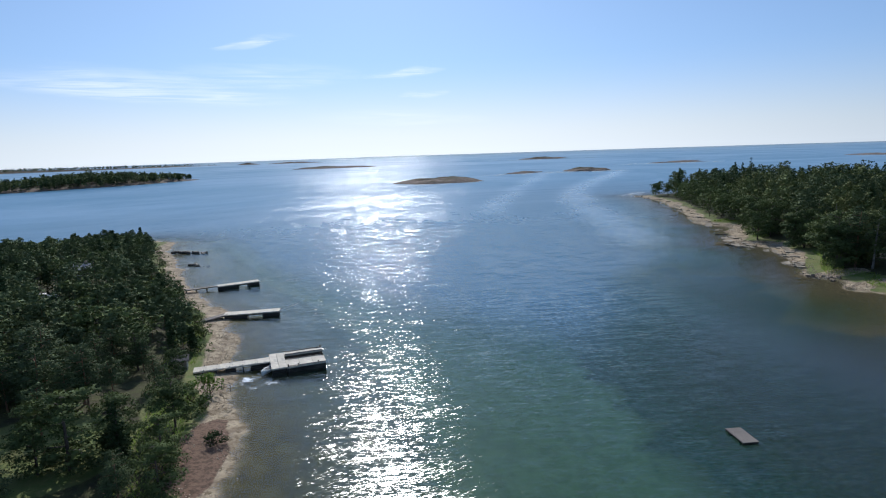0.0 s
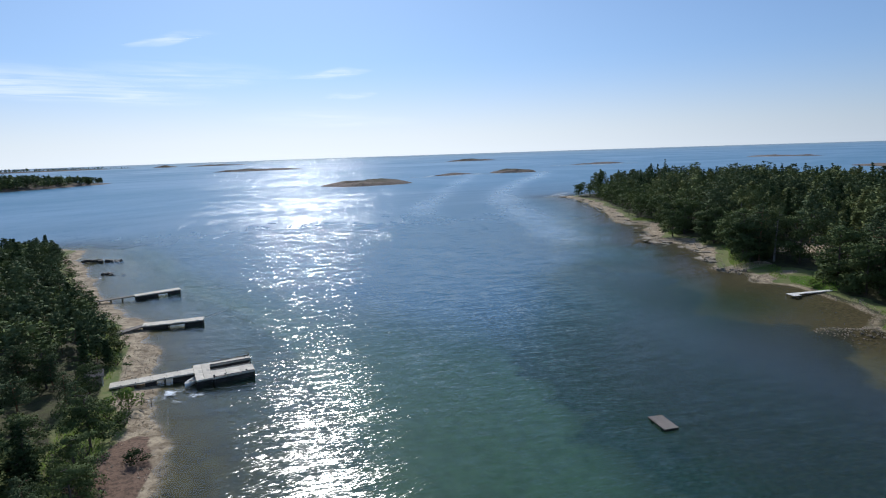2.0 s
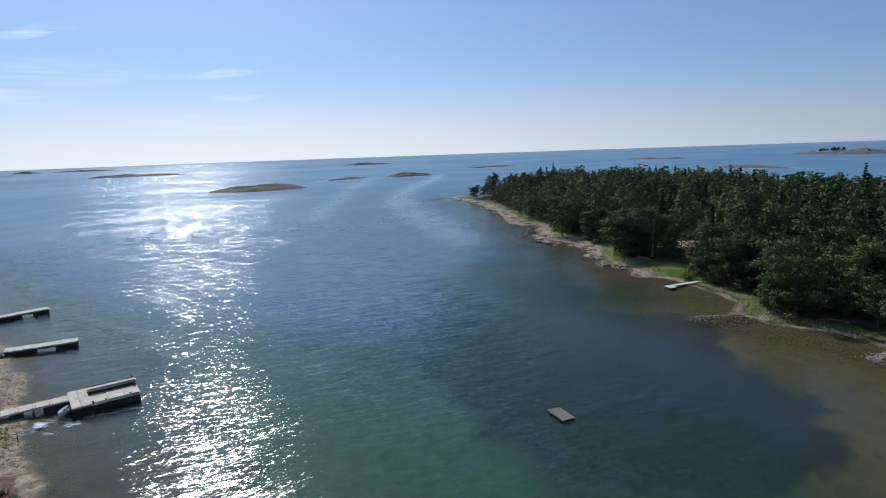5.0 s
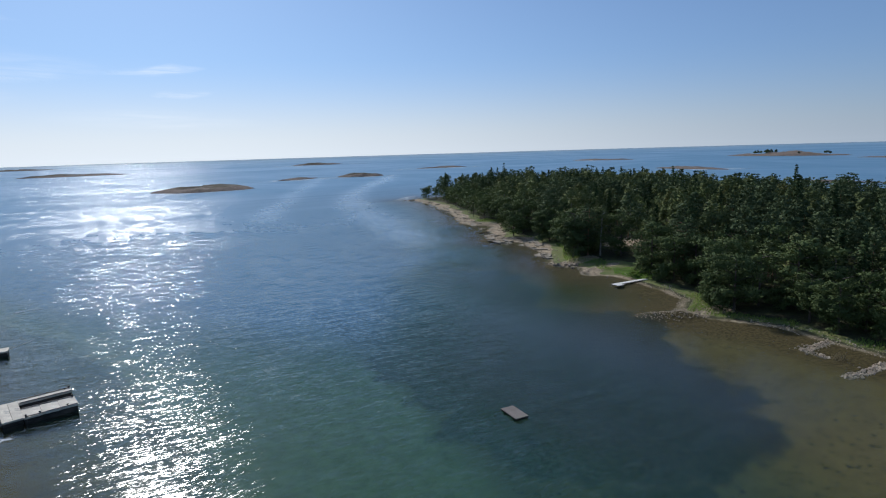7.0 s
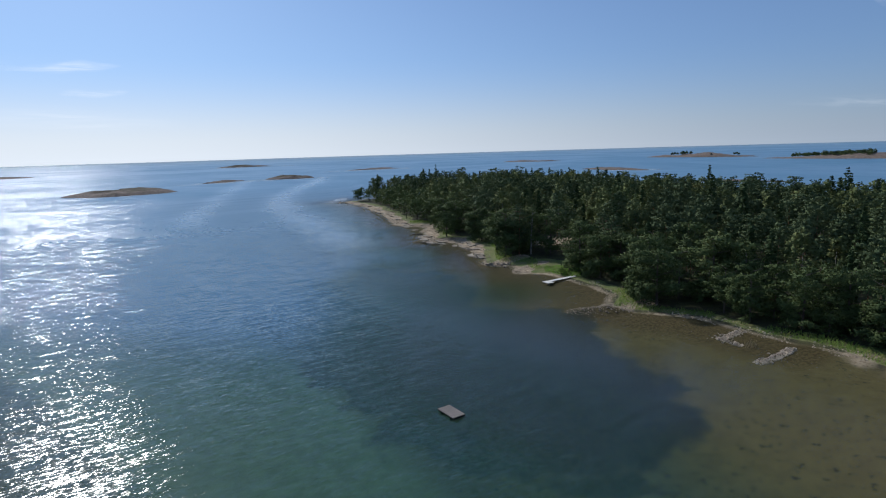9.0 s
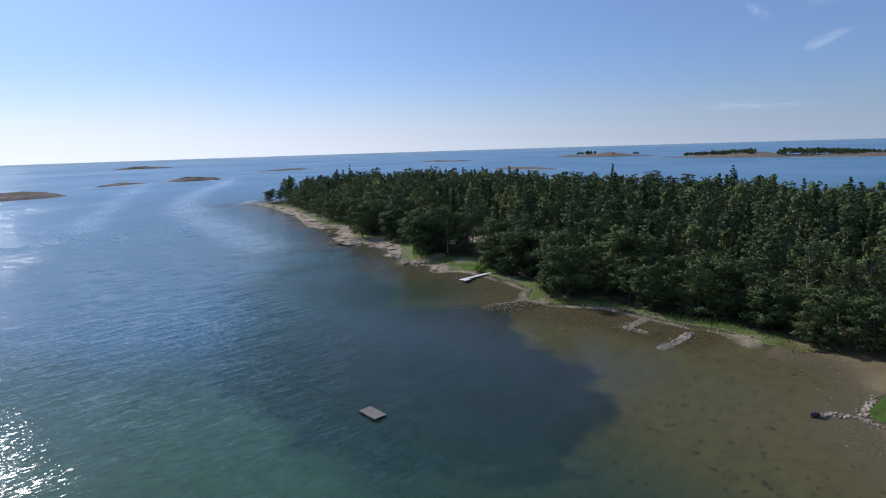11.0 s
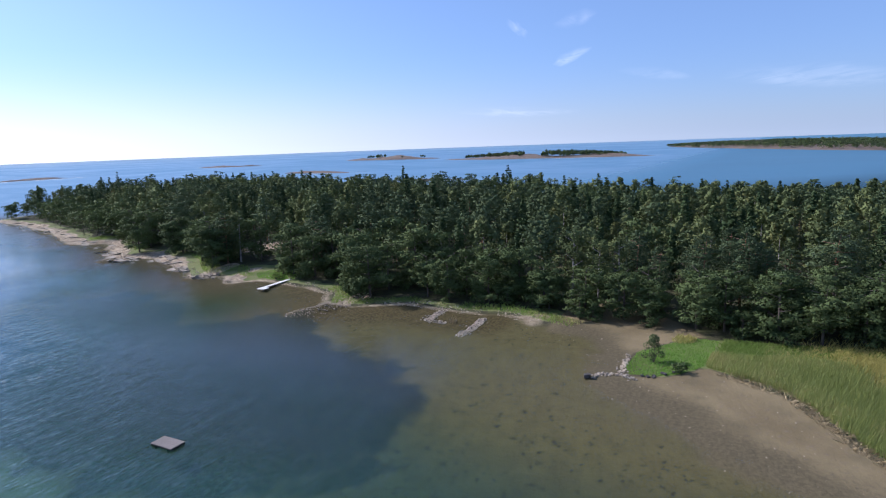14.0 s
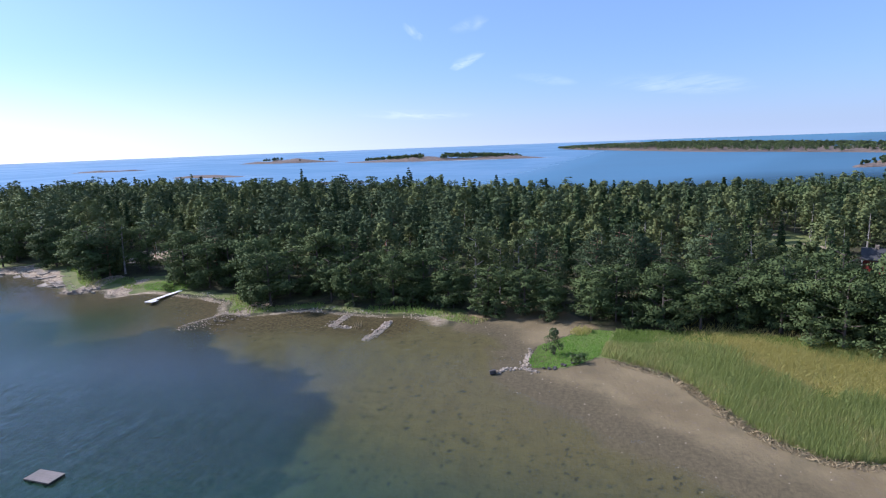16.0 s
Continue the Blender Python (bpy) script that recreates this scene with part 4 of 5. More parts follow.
line_of_rocks([(67.4, 20.3), (68.9, 19.4), (69.9, 17.2), (69.0, 15.4), (71.5, 18.2), (77, 17.6)], 44, (0.15, 0.55), 0.4, "bleached stone at the grassy point", "stones at the grassy point", PALES, 0.2)
line_of_rocks([(70, 14.2), (72.5, 11.5)], 9, (0.35, 0.7), 0.3, "dark stone at the turf's edge", "stones at the grassy point", DARKS, 0.2)
line_of_rocks([(84, 121.5), (88, 119.5), (91, 118)], 26, (0.4, 1.2), 0.8, "brown boulder at the spit's shore", "boulders on the spit's shore", BOULDERS, 0.2)
LEDGES = [(93, 166), (97, 162), (94, 160), (101, 157), (99, 163), (96, 145), (99, 150), (93, 138), (90, 131), (107, 209), (110, 204), (105, 196), (100, 184), (96, 176), (113, 226), (117, 240), (120, 256), (123, 272), (127, 292), (129, 308), (129, 322), (128, 333)]
for x, y in LEDGES:
    for _ in range(4):
        boulder(x + float(r.normal(0, 1.6)), y + float(r.normal(0, 2.2)), 5.0 * float(r.uniform(0.25, 0.75)), "pale flat ledge of bedrock on the shore", "bedrock ledges along the spit", SLABS, -0.01, "rock_ledge", 1.7, 1.2 + float(r.normal(0, 0.25)))
boulder(67.2, 20.5, 1.3, "dark boulder at the end of the stony spur", "stones at the grassy point", DARKS, 0.25)
boulder(-34.6, 54.4, 2.3, "large grey boulder among the trees", "", DARKS, 0.2)


def small_stones(name, label, x0, x1, y0, y1, gap, keep, size, mat, seed, lift=0.0):
    """Pebbles and stones past counting."""
    r3 = np.random.default_rng(seed)
    xs, ys = scatter(keep, x0, x1, y0, y1, gap, r3)
    zs = height(xs, ys) + lift
    base = np.array([(1, 0, 0), (-0.5, 0.87, 0), (-0.5, -0.87, 0), (0.55, 0.3, 0.75), (-0.5, 0.25, 0.7), (0, -0.6, 0.72)])
    tri = np.array([[0, 1, 3], [1, 4, 3], [1, 2, 4], [2, 5, 4], [2, 0, 5], [0, 3, 5], [3, 4, 5]])
    n = len(xs)
    s = size * r3.uniform(0.4, 1.5, (n, 1, 1)) ** 1.5
    a = r3.uniform(0, 6.28, n)
    v = base[None] * s * r3.uniform(0.7, 1.3, (n, 6, 3))
    c, q = np.cos(a)[:, None], np.sin(a)[:, None]
    v = np.stack([v[..., 0] * c - v[..., 1] * q + xs[:, None], v[..., 0] * q + v[..., 1] * c + ys[:, None], v[..., 2] + zs[:, None] - 0.05 * s[..., 0]], -1)
    me = mesh_of(name, v.reshape(-1, 3), (np.arange(n)[:, None, None] * 6 + tri).reshape(-1, 3), mat)
    return tagged(new(name, me), label, "stones", kind="stuff")


def stony(x, y):
    d = land(x, y)
    return (d > -1.2) & (d < np.where(x < 20, 4.6, 3.0 + 3 * smooth(125, 150, y))) & (fbm(x, y, 4, 2, 83) > -0.05)


LOOSE = Nodes("loose_stones")
tone = LOOSE.add("NewGeometry", 8)
LOOSE_STONE = LOOSE.skin(LOOSE.mix(LOOSE.step(LOOSE.noise(LOOSE.place(), 6.0, 4), 0.3, 0.7), LOOSE.mix(tone, (0.56, 0.46, 0.34), (0.36, 0.285, 0.2)), LOOSE.mix(tone, (0.45, 0.36, 0.26), (0.3, 0.235, 0.17))), 0.85)
small_stones("beach_stones", "grey and bleached stones of the western beach", -110, -12, 42, 225, 0.46, stony, 0.075, LOOSE_STONE, 3)
small_stones("spit_stones", "pale stones along the spit's waterline", 60, 135, 35, 340, 0.6, stony, 0.12, LOOSE_STONE, 4)
small_stones("bar_stones", "brown and pale stones of the bars off the spit", 70, 104, 66, 170, 0.42, lambda x, y: np.maximum.reduce([near_line(way, wide, x + fbm(x, y, 3, 2, 5), y + fbm(x, y, 3, 2, 6)) for way, wide, _ in BARS]) > 0.25, 0.1, LOOSE_STONE, 6, 0.02)


def heaped(x, y):
    return np.maximum.reduce([near_line(p, 0.95, x, y) for p in ([(80, 49), (80.3, 52), (86, 52.3)], [(75.4, 43.2), (78.5, 42.8), (84, 43.4)], [(67.4, 20.3), (68.9, 19.4), (69.9, 17.2), (69, 15.4)], [(69.9, 17.2), (77, 17.6)])]) > np.where(y < 30, 0.5 + 0.5 * np.random.default_rng(9).random(x.shape), 0.15)


small_stones("heap_stones", "small pale stones of the old heaps", 66, 88, 14, 55, 0.26, heaped, 0.16, LOOSE_STONE, 8, 0.0)
small_stones("flat_pebbles", "scattered pebbles on the muddy flat", 44, 90, -20, 34, 2.3, lambda x, y: (land(x, y) > -3) & (inside_by(REED_EDGE, x, y) < -0.4) & (inside_by(POINT, x, y) < 0), 0.055, LOOSE_STONE, 5)


# ---- reeds, grass and bushes ----
def blades(name, label, keep, x0, x1, y0, y1, gap, tall, wide, mat, seed, lean=0.25):
    """Blades of reed or grass past counting."""
    r4 = np.random.default_rng(seed)
    xs, ys = scatter(keep, x0, x1, y0, y1, gap, r4)
    zs = height(xs, ys) - 0.03
    n = len(xs)
    h = tall * r4.uniform(0.55, 1.15, n) * (0.85 + 0.3 * fbm(xs, ys, 6, 2, seed))
    a, b = r4.uniform(0, 6.28, n), r4.normal(0, lean, (n, 2)) + (0.1, -0.12)
    w = wide * r4.uniform(0.6, 1.3, n)
    dx, dy = np.cos(a) * w, np.sin(a) * w
    mid = 0.6
    v = np.stack([
        np.stack([xs - dx, ys - dy, zs], -1), np.stack([xs + dx, ys + dy, zs], -1),
        np.stack([xs + dx * 0.7 + b[:, 0] * h * 0.35, ys + dy * 0.7 + b[:, 1] * h * 0.35, zs + h * mid], -1),
        np.stack([xs + b[:, 0] * h, ys + b[:, 1] * h, zs + h], -1)], 1)
    me = mesh_of(name, v.reshape(-1, 3), quad_ids(n), mat)
    return tagged(new(name, me), label, "grass", kind="stuff")


def reed_belt(x, y):
    d = inside_by(REED_EDGE, x, y)
    return (d > 0) & (d < 9.5 + 1.5 * fbm(x, y, 7, 2, 5)) & (x < 80) & (y < 9) & (y > -32) & (inside_by(DRY, x, y) < np.random.default_rng(4).normal(0.3, 1.4, x.shape))


DRY = [(85, -8), (80, -5.5), (77, -7), (73.5, -10), (70.4, -13), (68.3, -17), (66.5, -22), (63.5, -28), (75, -34), (78.5, -27), (80.5, -19), (83.5, -13)]


def dry_field(x, y):
    return inside_by(DRY, x, y) + 1.8 * fbm(x, y, 6, 3, 8) + np.random.default_rng(6).normal(0, 2.6, x.shape) > 0


blades("reed_belt", "green reeds standing along the muddy shore", reed_belt, 52, 90, -34, 12, 0.085, 1.25, 0.02, REED, 11, 0.14)
blades("reed_litter", "dry fallen reed stems at the reed belt's edge", lambda x, y: (inside_by(REED_EDGE, x, y) > -1.3) & (inside_by(REED_EDGE, x, y) < 0.8) & (y < 8) & (x < 74), 52, 80, -34, 10, 0.22, 0.55, 0.035, DRY_REED, 12, 0.9)
blades("dry_meadow", "yellowing tall meadow grass", dry_field, 55, 92, -40, 10, 0.095, 0.75, 0.024, STRAW, 13, 0.4)
blades("green_meadow", "green meadow grass behind the reeds", lambda x, y: (inside_by(REED_EDGE, x, y) > 0.3) & (inside_by(DRY, x, y) < 1.0), 55, 92, -40, 16, 0.15, 0.6, 0.035, GRASS, 14, 0.4)
blades("point_turf", "short bright green grass on the point", lambda x, y: inside_by(POINT, x, y) > 0.1, 66, 90, 6, 20, 0.13, 0.24, 0.05, TURF, 15, 0.6)
blades("jetty_lawn", "short bright green grass beside the jetty", lambda x, y: (np.hypot((x - 94.5) / 4.5, (y - 103) / 6) < 1 + 0.3 * fbm(x, y, 3, 2, 4)) & (land(x, y) > 1.6), 88, 101, 95, 111, 0.22, 0.3, 0.08, TURF, 25, 0.6)
blades("tan_sedge", "tuft of dry tan sedge at the point", lambda x, y: np.hypot(x - 85.2, (y - 11.8)) < 1.6, 82, 88, 8, 16, 0.2, 0.9, 0.05, STRAW, 16, 0.4)


def bank(x, y):
    d = land(x, y)
    t = np.where(y < 100, 1.5, 4.0 + 3 * smooth(120, 150, y))
    return (d > t) & (d < t + np.where(y < 100, 3.2, 4.0)) & (x > 70) & (y > 26) & (y < 215) & (fbm(x, y, 11, 3, 9) > np.where(y < 105, -0.05, -0.1))


blades("bank_grass", "green grass along the spit's bank", bank, 78, 125, 26, 215, 0.34, 0.6, 0.09, GRASS, 17, 0.5)
blades("west_bank_grass", "grass and herbs above the western beach", lambda x, y: (land(x, y) > 5.2) & (land(x, y) < 10) & (x < -15) & (y > 45) & (y < 150) & (fbm(x, y, 8, 3, 19) > -0.2), -75, -15, 45, 150, 0.3, 0.5, 0.08, GRASS, 18, 0.5)
blades("bed_reeds", "few reed stems in the shallows", lambda x, y: np.hypot(x - 80.5, y - 47.5) < 0.9, 79, 82, 46, 49, 0.3, 1.4, 0.04, DRY_REED, 19, 0.15)


def bush(x, y, high, wide, seed, label, mat=BUSH, count=500, size=0.24):
    r5 = np.random.default_rng(seed)
    z = float(height(np.array([x]), np.array([y]))[0])
    ob = thing("bush", label, "bush", m=Matrix.Translation((x, y, z)))
    bm = bmesh.new()
    for k in range(6):
        a = k * 1.05 + r5.uniform(-0.3, 0.3)
        rod(bm, (0, 0, -0.1), (math.cos(a) * wide * 0.4, math.sin(a) * wide * 0.4, high * r5.uniform(0.5, 0.8)), 0.05, 0.012, 5)
    part("stems", bm, BARK, ob)
    mid = np.stack([r5.normal(0, wide * 0.26, 14), r5.normal(0, wide * 0.26, 14), r5.uniform(0.12, 0.92, 14) * high], -1)
    mid[:, :2] *= (1.15 - mid[:, 2:] / high * 0.8)
    pick = r5.integers(0, 14, count)
    way = r5.normal(0, 1, (count, 3))
    way /= np.linalg.norm(way, axis=1)[:, None]
    c = mid[pick] + way * np.array([wide * 0.2, wide * 0.2, high * 0.12])
    c[:, 2] = np.maximum(c[:, 2], 0.08)
    part("leaves", leafy("leaves", *cards(c, way + (0, 0, 0.3), size, r5), mat), None, ob)
    return ob


bush(75.8, 14.2, 4.2, 2.2, 1, "young grey-green tree on the grassy point", BIRCH, 1100, 0.2)
bush(73.1, 10.6, 1.5, 2.4, 2, "low dark bush at the reeds", ALDER, 300)
bush(-27.5, 71.5, 3.0, 3.6, 3, "bright green bush beside the pier", BUSH, 700)
bush(-28.8, 69.0, 2.6, 3.2, 4, "bright green bush above the beach", BUSH, 600)
bush(-26.3, 66.5, 2.2, 2.6, 5, "dark green bush above the beach", ALDER, 400)
bush(-22.5, 58.3, 1.3, 2.6, 6, "low dark juniper bush on the beach", SPRUCE, 700, 0.16)
bush(-36.5, 95, 3.2, 4.2, 7, "yellow-green bush at the beach's edge", BIRCH, 600)
bush(-40.5, 103, 2.6, 3.6, 8, "yellow-green bush at the beach's edge", BIRCH, 500)
for k, (x, y) in enumerate(((-34.6, 88), (-37.5, 93.5), (-43, 107), (-46.5, 114), (-50.5, 121), (-54, 128.5), (-58.5, 136), (-63, 145), (-68.5, 155), (-74, 167), (-79, 178), (-86, 192))):
    bush(x, y, 1.8 + 0.5 * (k % 3), 3.2 + 0.6 * (k % 4), 20 + k, "olive-green bush at the edge of the western wood" if k % 2 else "dark green bush at the edge of the western wood", BIRCH if k % 2 else ALDER, 420)
bush(92.5, 100.8, 1.6, 2.6, 9, "bright green bush near the jetty", BUSH, 400)


# ---- piers, jetty, raft ----
def plank_row(bm_parent, name, mat, u0, u1, v0, v1, z, step, along=True, thick=0.06, gap=0.02, meshes=None):
    """Boards laid side by side from u0 to u1, each its own piece."""
    n = max(1, round((u1 - u0) / step))
    w = (u1 - u0) / n
    kinds = []
    for k in range(3):
        bm = bmesh.new()
        if along:
            box(bm, -w / 2 + gap / 2, w / 2 - gap / 2, v0, v1, -thick, 0, 0.008, 0, 0.006)
        else:
            box(bm, v0, v1, -w / 2 + gap / 2, w / 2 - gap / 2, -thick, 0, 0.008, 0, 0.006)
        me = bpy.data.meshes.new(name)
        bm.to_mesh(me)
        bm.free()
        me.materials.append(mat)
        kinds.append(me)
    for k in range(n):
        c = u0 + w * (k + 0.5)
        ob = new(name, kinds[k % 3])
        ob.parent = bm_parent
        tilt = Euler((random.gauss(0, 0.004), random.gauss(0, 0.008 if thick > 0.1 else 0.002), random.gauss(0, 0.004)))
        ob.matrix_basis = Matrix.LocRotScale((c, 0, z + random.uniform(-0.006, 0.006)) if along else (0, c, z + random.uniform(-0.006, 0.006)), tilt, None)


def crib(parent, u0, u1, v0, v1, top, low=-1.6):
    """Stacked dark timbers that carry a pier."""
    bm = bmesh.new()
    z = low
    while z < top - 0.05:
        for v in (v0 + 0.12, v1 - 0.12):
            box(bm, u0, u1, v - 0.12, v + 0.12, z, z + 0.22, 0.03, 0, 0.012)
        for u in (u0 + 0.12, u1 - 0.12):
            box(bm, u - 0.12, u + 0.12, v0 + 0.02, v1 - 0.02, z, z + 0.22, 0.03, 0, 0.012)
        z += 0.235
    box(bm, u0 + 0.2, u1 - 0.2, v0 + 0.2, v1 - 0.2, low, top - 0.12)
    return tagged(part("crib", bm, WET_TIMBER, parent, "dark wet timber crib"))


def slabs(parent, u0, u1, v0, v1, z, step, thick=0.22):
    plank_row(parent, "deck_slab", CONCRETE, u0, u1, v0, v1, z, step, True, thick, 0.03)


pier = thing("pier", "weathered forked concrete pier with dark timber sides", "pier", "piers on the western shore", m=pose(-31.3, 79.2, 0, 0, 0, 17))
slabs(pier, -1.0, 9.3, -1.0, 1.0, 0.88, 1.7)
slabs(pier, 9.3, 11.4, -4.4, 2.1, 0.9, 1.05)
slabs(pier, 11.4, 17.1, 0.75, 2.2, 0.92, 1.9)
slabs(pier, 11.4, 16.9, -4.5, -1.3, 0.9, 1.85)
for u0, u1, v0, v1 in ((3.2, 4.6, -0.85, 0.85), (6.6, 9.25, -0.85, 0.85), (9.35, 11.3, -4.25, 2.0), (11.45, 17.0, 0.85, 2.1), (11.45, 16.8, -4.4, -1.4)):
    crib(pier, u0, u1, v0, v1, 0.68)
bm = bmesh.new()
for k in range(9):
    u, v = 11.6 + random.uniform(0, 2.6), random.uniform(-1.0, 0.5)
    box(bm, u - 0.5, u + 0.5, v - 0.1, v + 0.1, 0.15, 0.36, 0.02, random.uniform(-40, 40), 0.02)
box(bm, 11.4, 14.4, -1.28, 0.72, -0.4, 0.18, 0.05, 0, 0.04)
part("sunken_floor", bm, ROCK, pier, "rubble and old beams in the slip")
for u, v in ((0.2, -0.9), (2.0, -0.9), (0.2, 0.9), (2.0, 0.9), (5.6, -0.9), (5.6, 0.9), (16.7, -1.5), (16.9, 2.1), (11.6, -4.4)):
    bm = bmesh.new()
    rod(bm, (u, v, -1.2), (u, v, 0.8 if u < 9 else 1.25), 0.11, 0.1, 8)
    part("post", bm, WET_TIMBER, pier)

for u in np.arange(0.4, 9.0, 1.72):
    for v in (-0.93, 0.93):
        bm = bmesh.new()
        box(bm, u - 0.06, u + 0.06, v - 0.05, v + 0.05, 0.884, 1.02, 0.015)
        part("kerb_block", bm, GREY_WOOD, pier)
for u0, u1, v in ((11.5, 16.8, -4.42), (11.5, 16.8, -1.38), (11.5, 17.0, 0.83), (11.5, 17.0, 2.12)):
    bm = bmesh.new()
    box(bm, u0, u1, v - 0.06, v + 0.06, 0.924, 1.03, 0.015, 0, 0.008)
    part("edge_beam", bm, GREY_WOOD, pier)
for u, v in ((13.0, -4.2), (15.8, -4.2), (16.4, 1.9)):
    bm = bmesh.new()
    rod(bm, (u, v, 0.9), (u, v, 1.16), 0.07, 0.06, 8)
    rod(bm, (u - 0.16, v, 1.1), (u + 0.16, v, 1.1), 0.035, 0.035, 6)
    part("bollard", bm, RUBBER, pier)

pier2 = thing("pier", "narrow weathered pier on a dark timber crib", "pier", "piers on the western shore", m=pose(-53.5, 130.6, 0, 0, 0, 27))
plank_row(pier2, "plank", GREY_WOOD, -0.5, 7.2, -0.6, 0.6, 0.85, 0.35)
slabs(pier2, 7.2, 16.6, -1.1, 1.1, 0.85, 2.3)
crib(pier2, 7.3, 11.8, -1.0, 1.0, 0.64)
crib(pier2, 14.0, 16.5, -1.0, 1.0, 0.64)
for u in (0.5, 2.6, 4.8):
    bm = bmesh.new()
    for v in (-0.45, 0.45):
        rod(bm, (u, v, -0.8), (u, v, 0.8), 0.08, 0.08, 7)
    box(bm, u - 0.07, u + 0.07, -0.6, 0.6, 0.64, 0.78)
    part("trestle", bm, WET_TIMBER, pier2)
for v in (-0.45, 0.45):
    bm = bmesh.new()
    box(bm, -0.5, 7.2, v - 0.06, v + 0.06, 0.66, 0.78)
    part("stringer", bm, WET_TIMBER, pier2)
for v in (-0.9, 0.9):
    bm = bmesh.new()
    box(bm, 11.8, 14.0, v - 0.12, v + 0.12, 0.4, 0.63)
    part("stringer", bm, WET_TIMBER, pier2)

pier3 = thing("pier", "crooked weathered pier with a sloping gangway", "pier", "piers on the western shore", m=pose(-37.4, 108.6, 0, 0, 0, 8))
slabs(pier3, 0.0, 10.2, -1.15, 1.15, 0.85, 2.5)
crib(pier3, 0.1, 4.2, -1.05, 1.05, 0.64)
crib(pier3, 7.0, 10.1, -1.05, 1.05, 0.64)
for v in (-0.9, 0.9):
    bm = bmesh.new()
    box(bm, 4.2, 7.0, v - 0.12, v + 0.12, 0.4, 0.63)
    part("stringer", bm, WET_TIMBER, pier3)
gangway = bmesh.new()
for k in range(14):
    u = -0.2 - k * 0.42
    box(gangway, u - 0.2, u + 0.2, -0.75, 0.75, 0.8 - k * 0.004, 0.87 - k * 0.004, 0.01, 0, 0.006)
for v in (-0.6, 0.6):
    box(gangway, -6.0, 0.1, v - 0.07, v + 0.07, 0.6, 0.79)
for u in (-1.2, -3.4, -5.6):
    for v in (-0.55, 0.55):
        rod(gangway, (u, v, -0.6), (u, v, 0.7), 0.08, 0.08, 6)
bm = bmesh.new()
rod(bm, (10.0, 0.3, 0.6), (13.6, 0.9, 1.5), 0.05, 0.03, 6)
part("boom", bm, PALE_WOOD, pier3, "pale pole reaching out from the pier's end")
part("gangway", gangway, GREY_WOOD, pier3, "silver-grey plank gangway", at=pose(0.3, -0.2, 0, 0, 0, 42))

jetty = thing("jetty", "pale new wooden jetty with a wider end", "jetty", m=pose(94.6, 97.3, -0.1, 0, 0, 182.5))
plank_row(jetty, "plank", PALE_WOOD, -0.4, 9.3, -0.5, 0.5, 0.42, 0.24)
plank_row(jetty, "plank", PALE_WOOD, 9.3, 11.1, -0.55, 1.5, 0.42, 0.24)
for v in (-0.35, 0.35):
    bm = bmesh.new()
    box(bm, -0.4, 11.1, v - 0.05, v + 0.05, 0.2, 0.355)
    part("stringer", bm, GREY_WOOD, jetty)
for u, v in ((1.0, -0.35), (1.0, 0.35), (4.0, -0.35), (4.0, 0.35), (7.0, -0.35), (7.0, 0.35), (9.5, -0.4), (9.5, 1.3), (10.9, -0.4), (10.9, 1.3)):
    bm = bmesh.new()
    rod(bm, (u, v, -1.0), (u, v, 0.3), 0.06, 0.06, 8)
    part("post", bm, GREY_WOOD, jetty)

raft = thing("swimming_raft", "grey plank swimming raft floating on dark floats", "raft", m=pose(32.35, 54.05, -0.16, 0, 0, 93))
plank_row(raft, "plank", GREY_WOOD, -0.85, 0.85, -1.55, 1.55, 0.42, 0.142, False)
for v in (-0.72, 0.0, 0.72):
    bm = bmesh.new()
    box(bm, -1.5, 1.5, v - 0.06, v + 0.06, 0.2, 0.355, 0.01)
    part("beam", bm, WET_TIMBER, raft)
for u in (-1.48, 1.48):
    bm = bmesh.new()
    box(bm, u - 0.05, u + 0.05, -0.83, 0.83, 0.18, 0.355, 0.01)
    part("end_board", bm, WET_TIMBER, raft)
for u in (-0.95, 0.95):
    bm = bmesh.new()
    rod(bm, (u, -0.75, 0.03), (u, 0.75, 0.03), 0.2, 0.2, 14)
    part("float", bm, RUBBER, raft)

def rowing_boat(m, label):
    """A small open boat: hull with a flared side, thwarts and gunwale."""
    ob = thing("rowing_boat", label, "boat", m=m)
    n, rows = 13, []
    for i in range(n):
        t = i / (n - 1)
        half = 0.62 * (1 - max(0, (t - 0.35) / 0.65) ** 2.2) * (0.82 + 0.18 * min(1, t / 0.35))
        sheer = 0.42 + 0.16 * t ** 2
        rows.append([(-1.6 + 3.2 * t, s * half * w, z) for s, w, z in ((-1, 1, sheer), (-1, 0.82, 0.12), (-1, 0.35, -0.08), (1, 0.35, -0.08), (1, 0.82, 0.12), (1, 1, sheer))])
    v = np.array(rows).reshape(-1, 3)
    f = [[a * 6 + k, (a + 1) * 6 + k, (a + 1) * 6 + k + 1, a * 6 + k + 1] for a in range(n - 1) for k in range(5)] + [[0, 1, 4, 5], [1, 2, 3, 4]]
    hull = part("hull", mesh_of("hull", v, f, WHITE_PAINT, flat=False), None, ob, "white boat hull")
    sol = hull.modifiers.new("thickness", "SOLIDIFY")
    sol.thickness = 0.04
    for u, w in ((-1.2, 0.5), (-0.2, 0.55), (0.75, 0.42)):
        bm = bmesh.new()
        box(bm, u - 0.12, u + 0.12, -w, w, 0.26, 0.3, 0.01)
        part("thwart", bm, GREY_WOOD, ob)
    bm = bmesh.new()
    box(bm, -1.85, -1.6, -0.12, 0.12, 0.1, 0.75, 0.04)
    part("outboard_motor", bm, RUBBER, ob)
    return ob


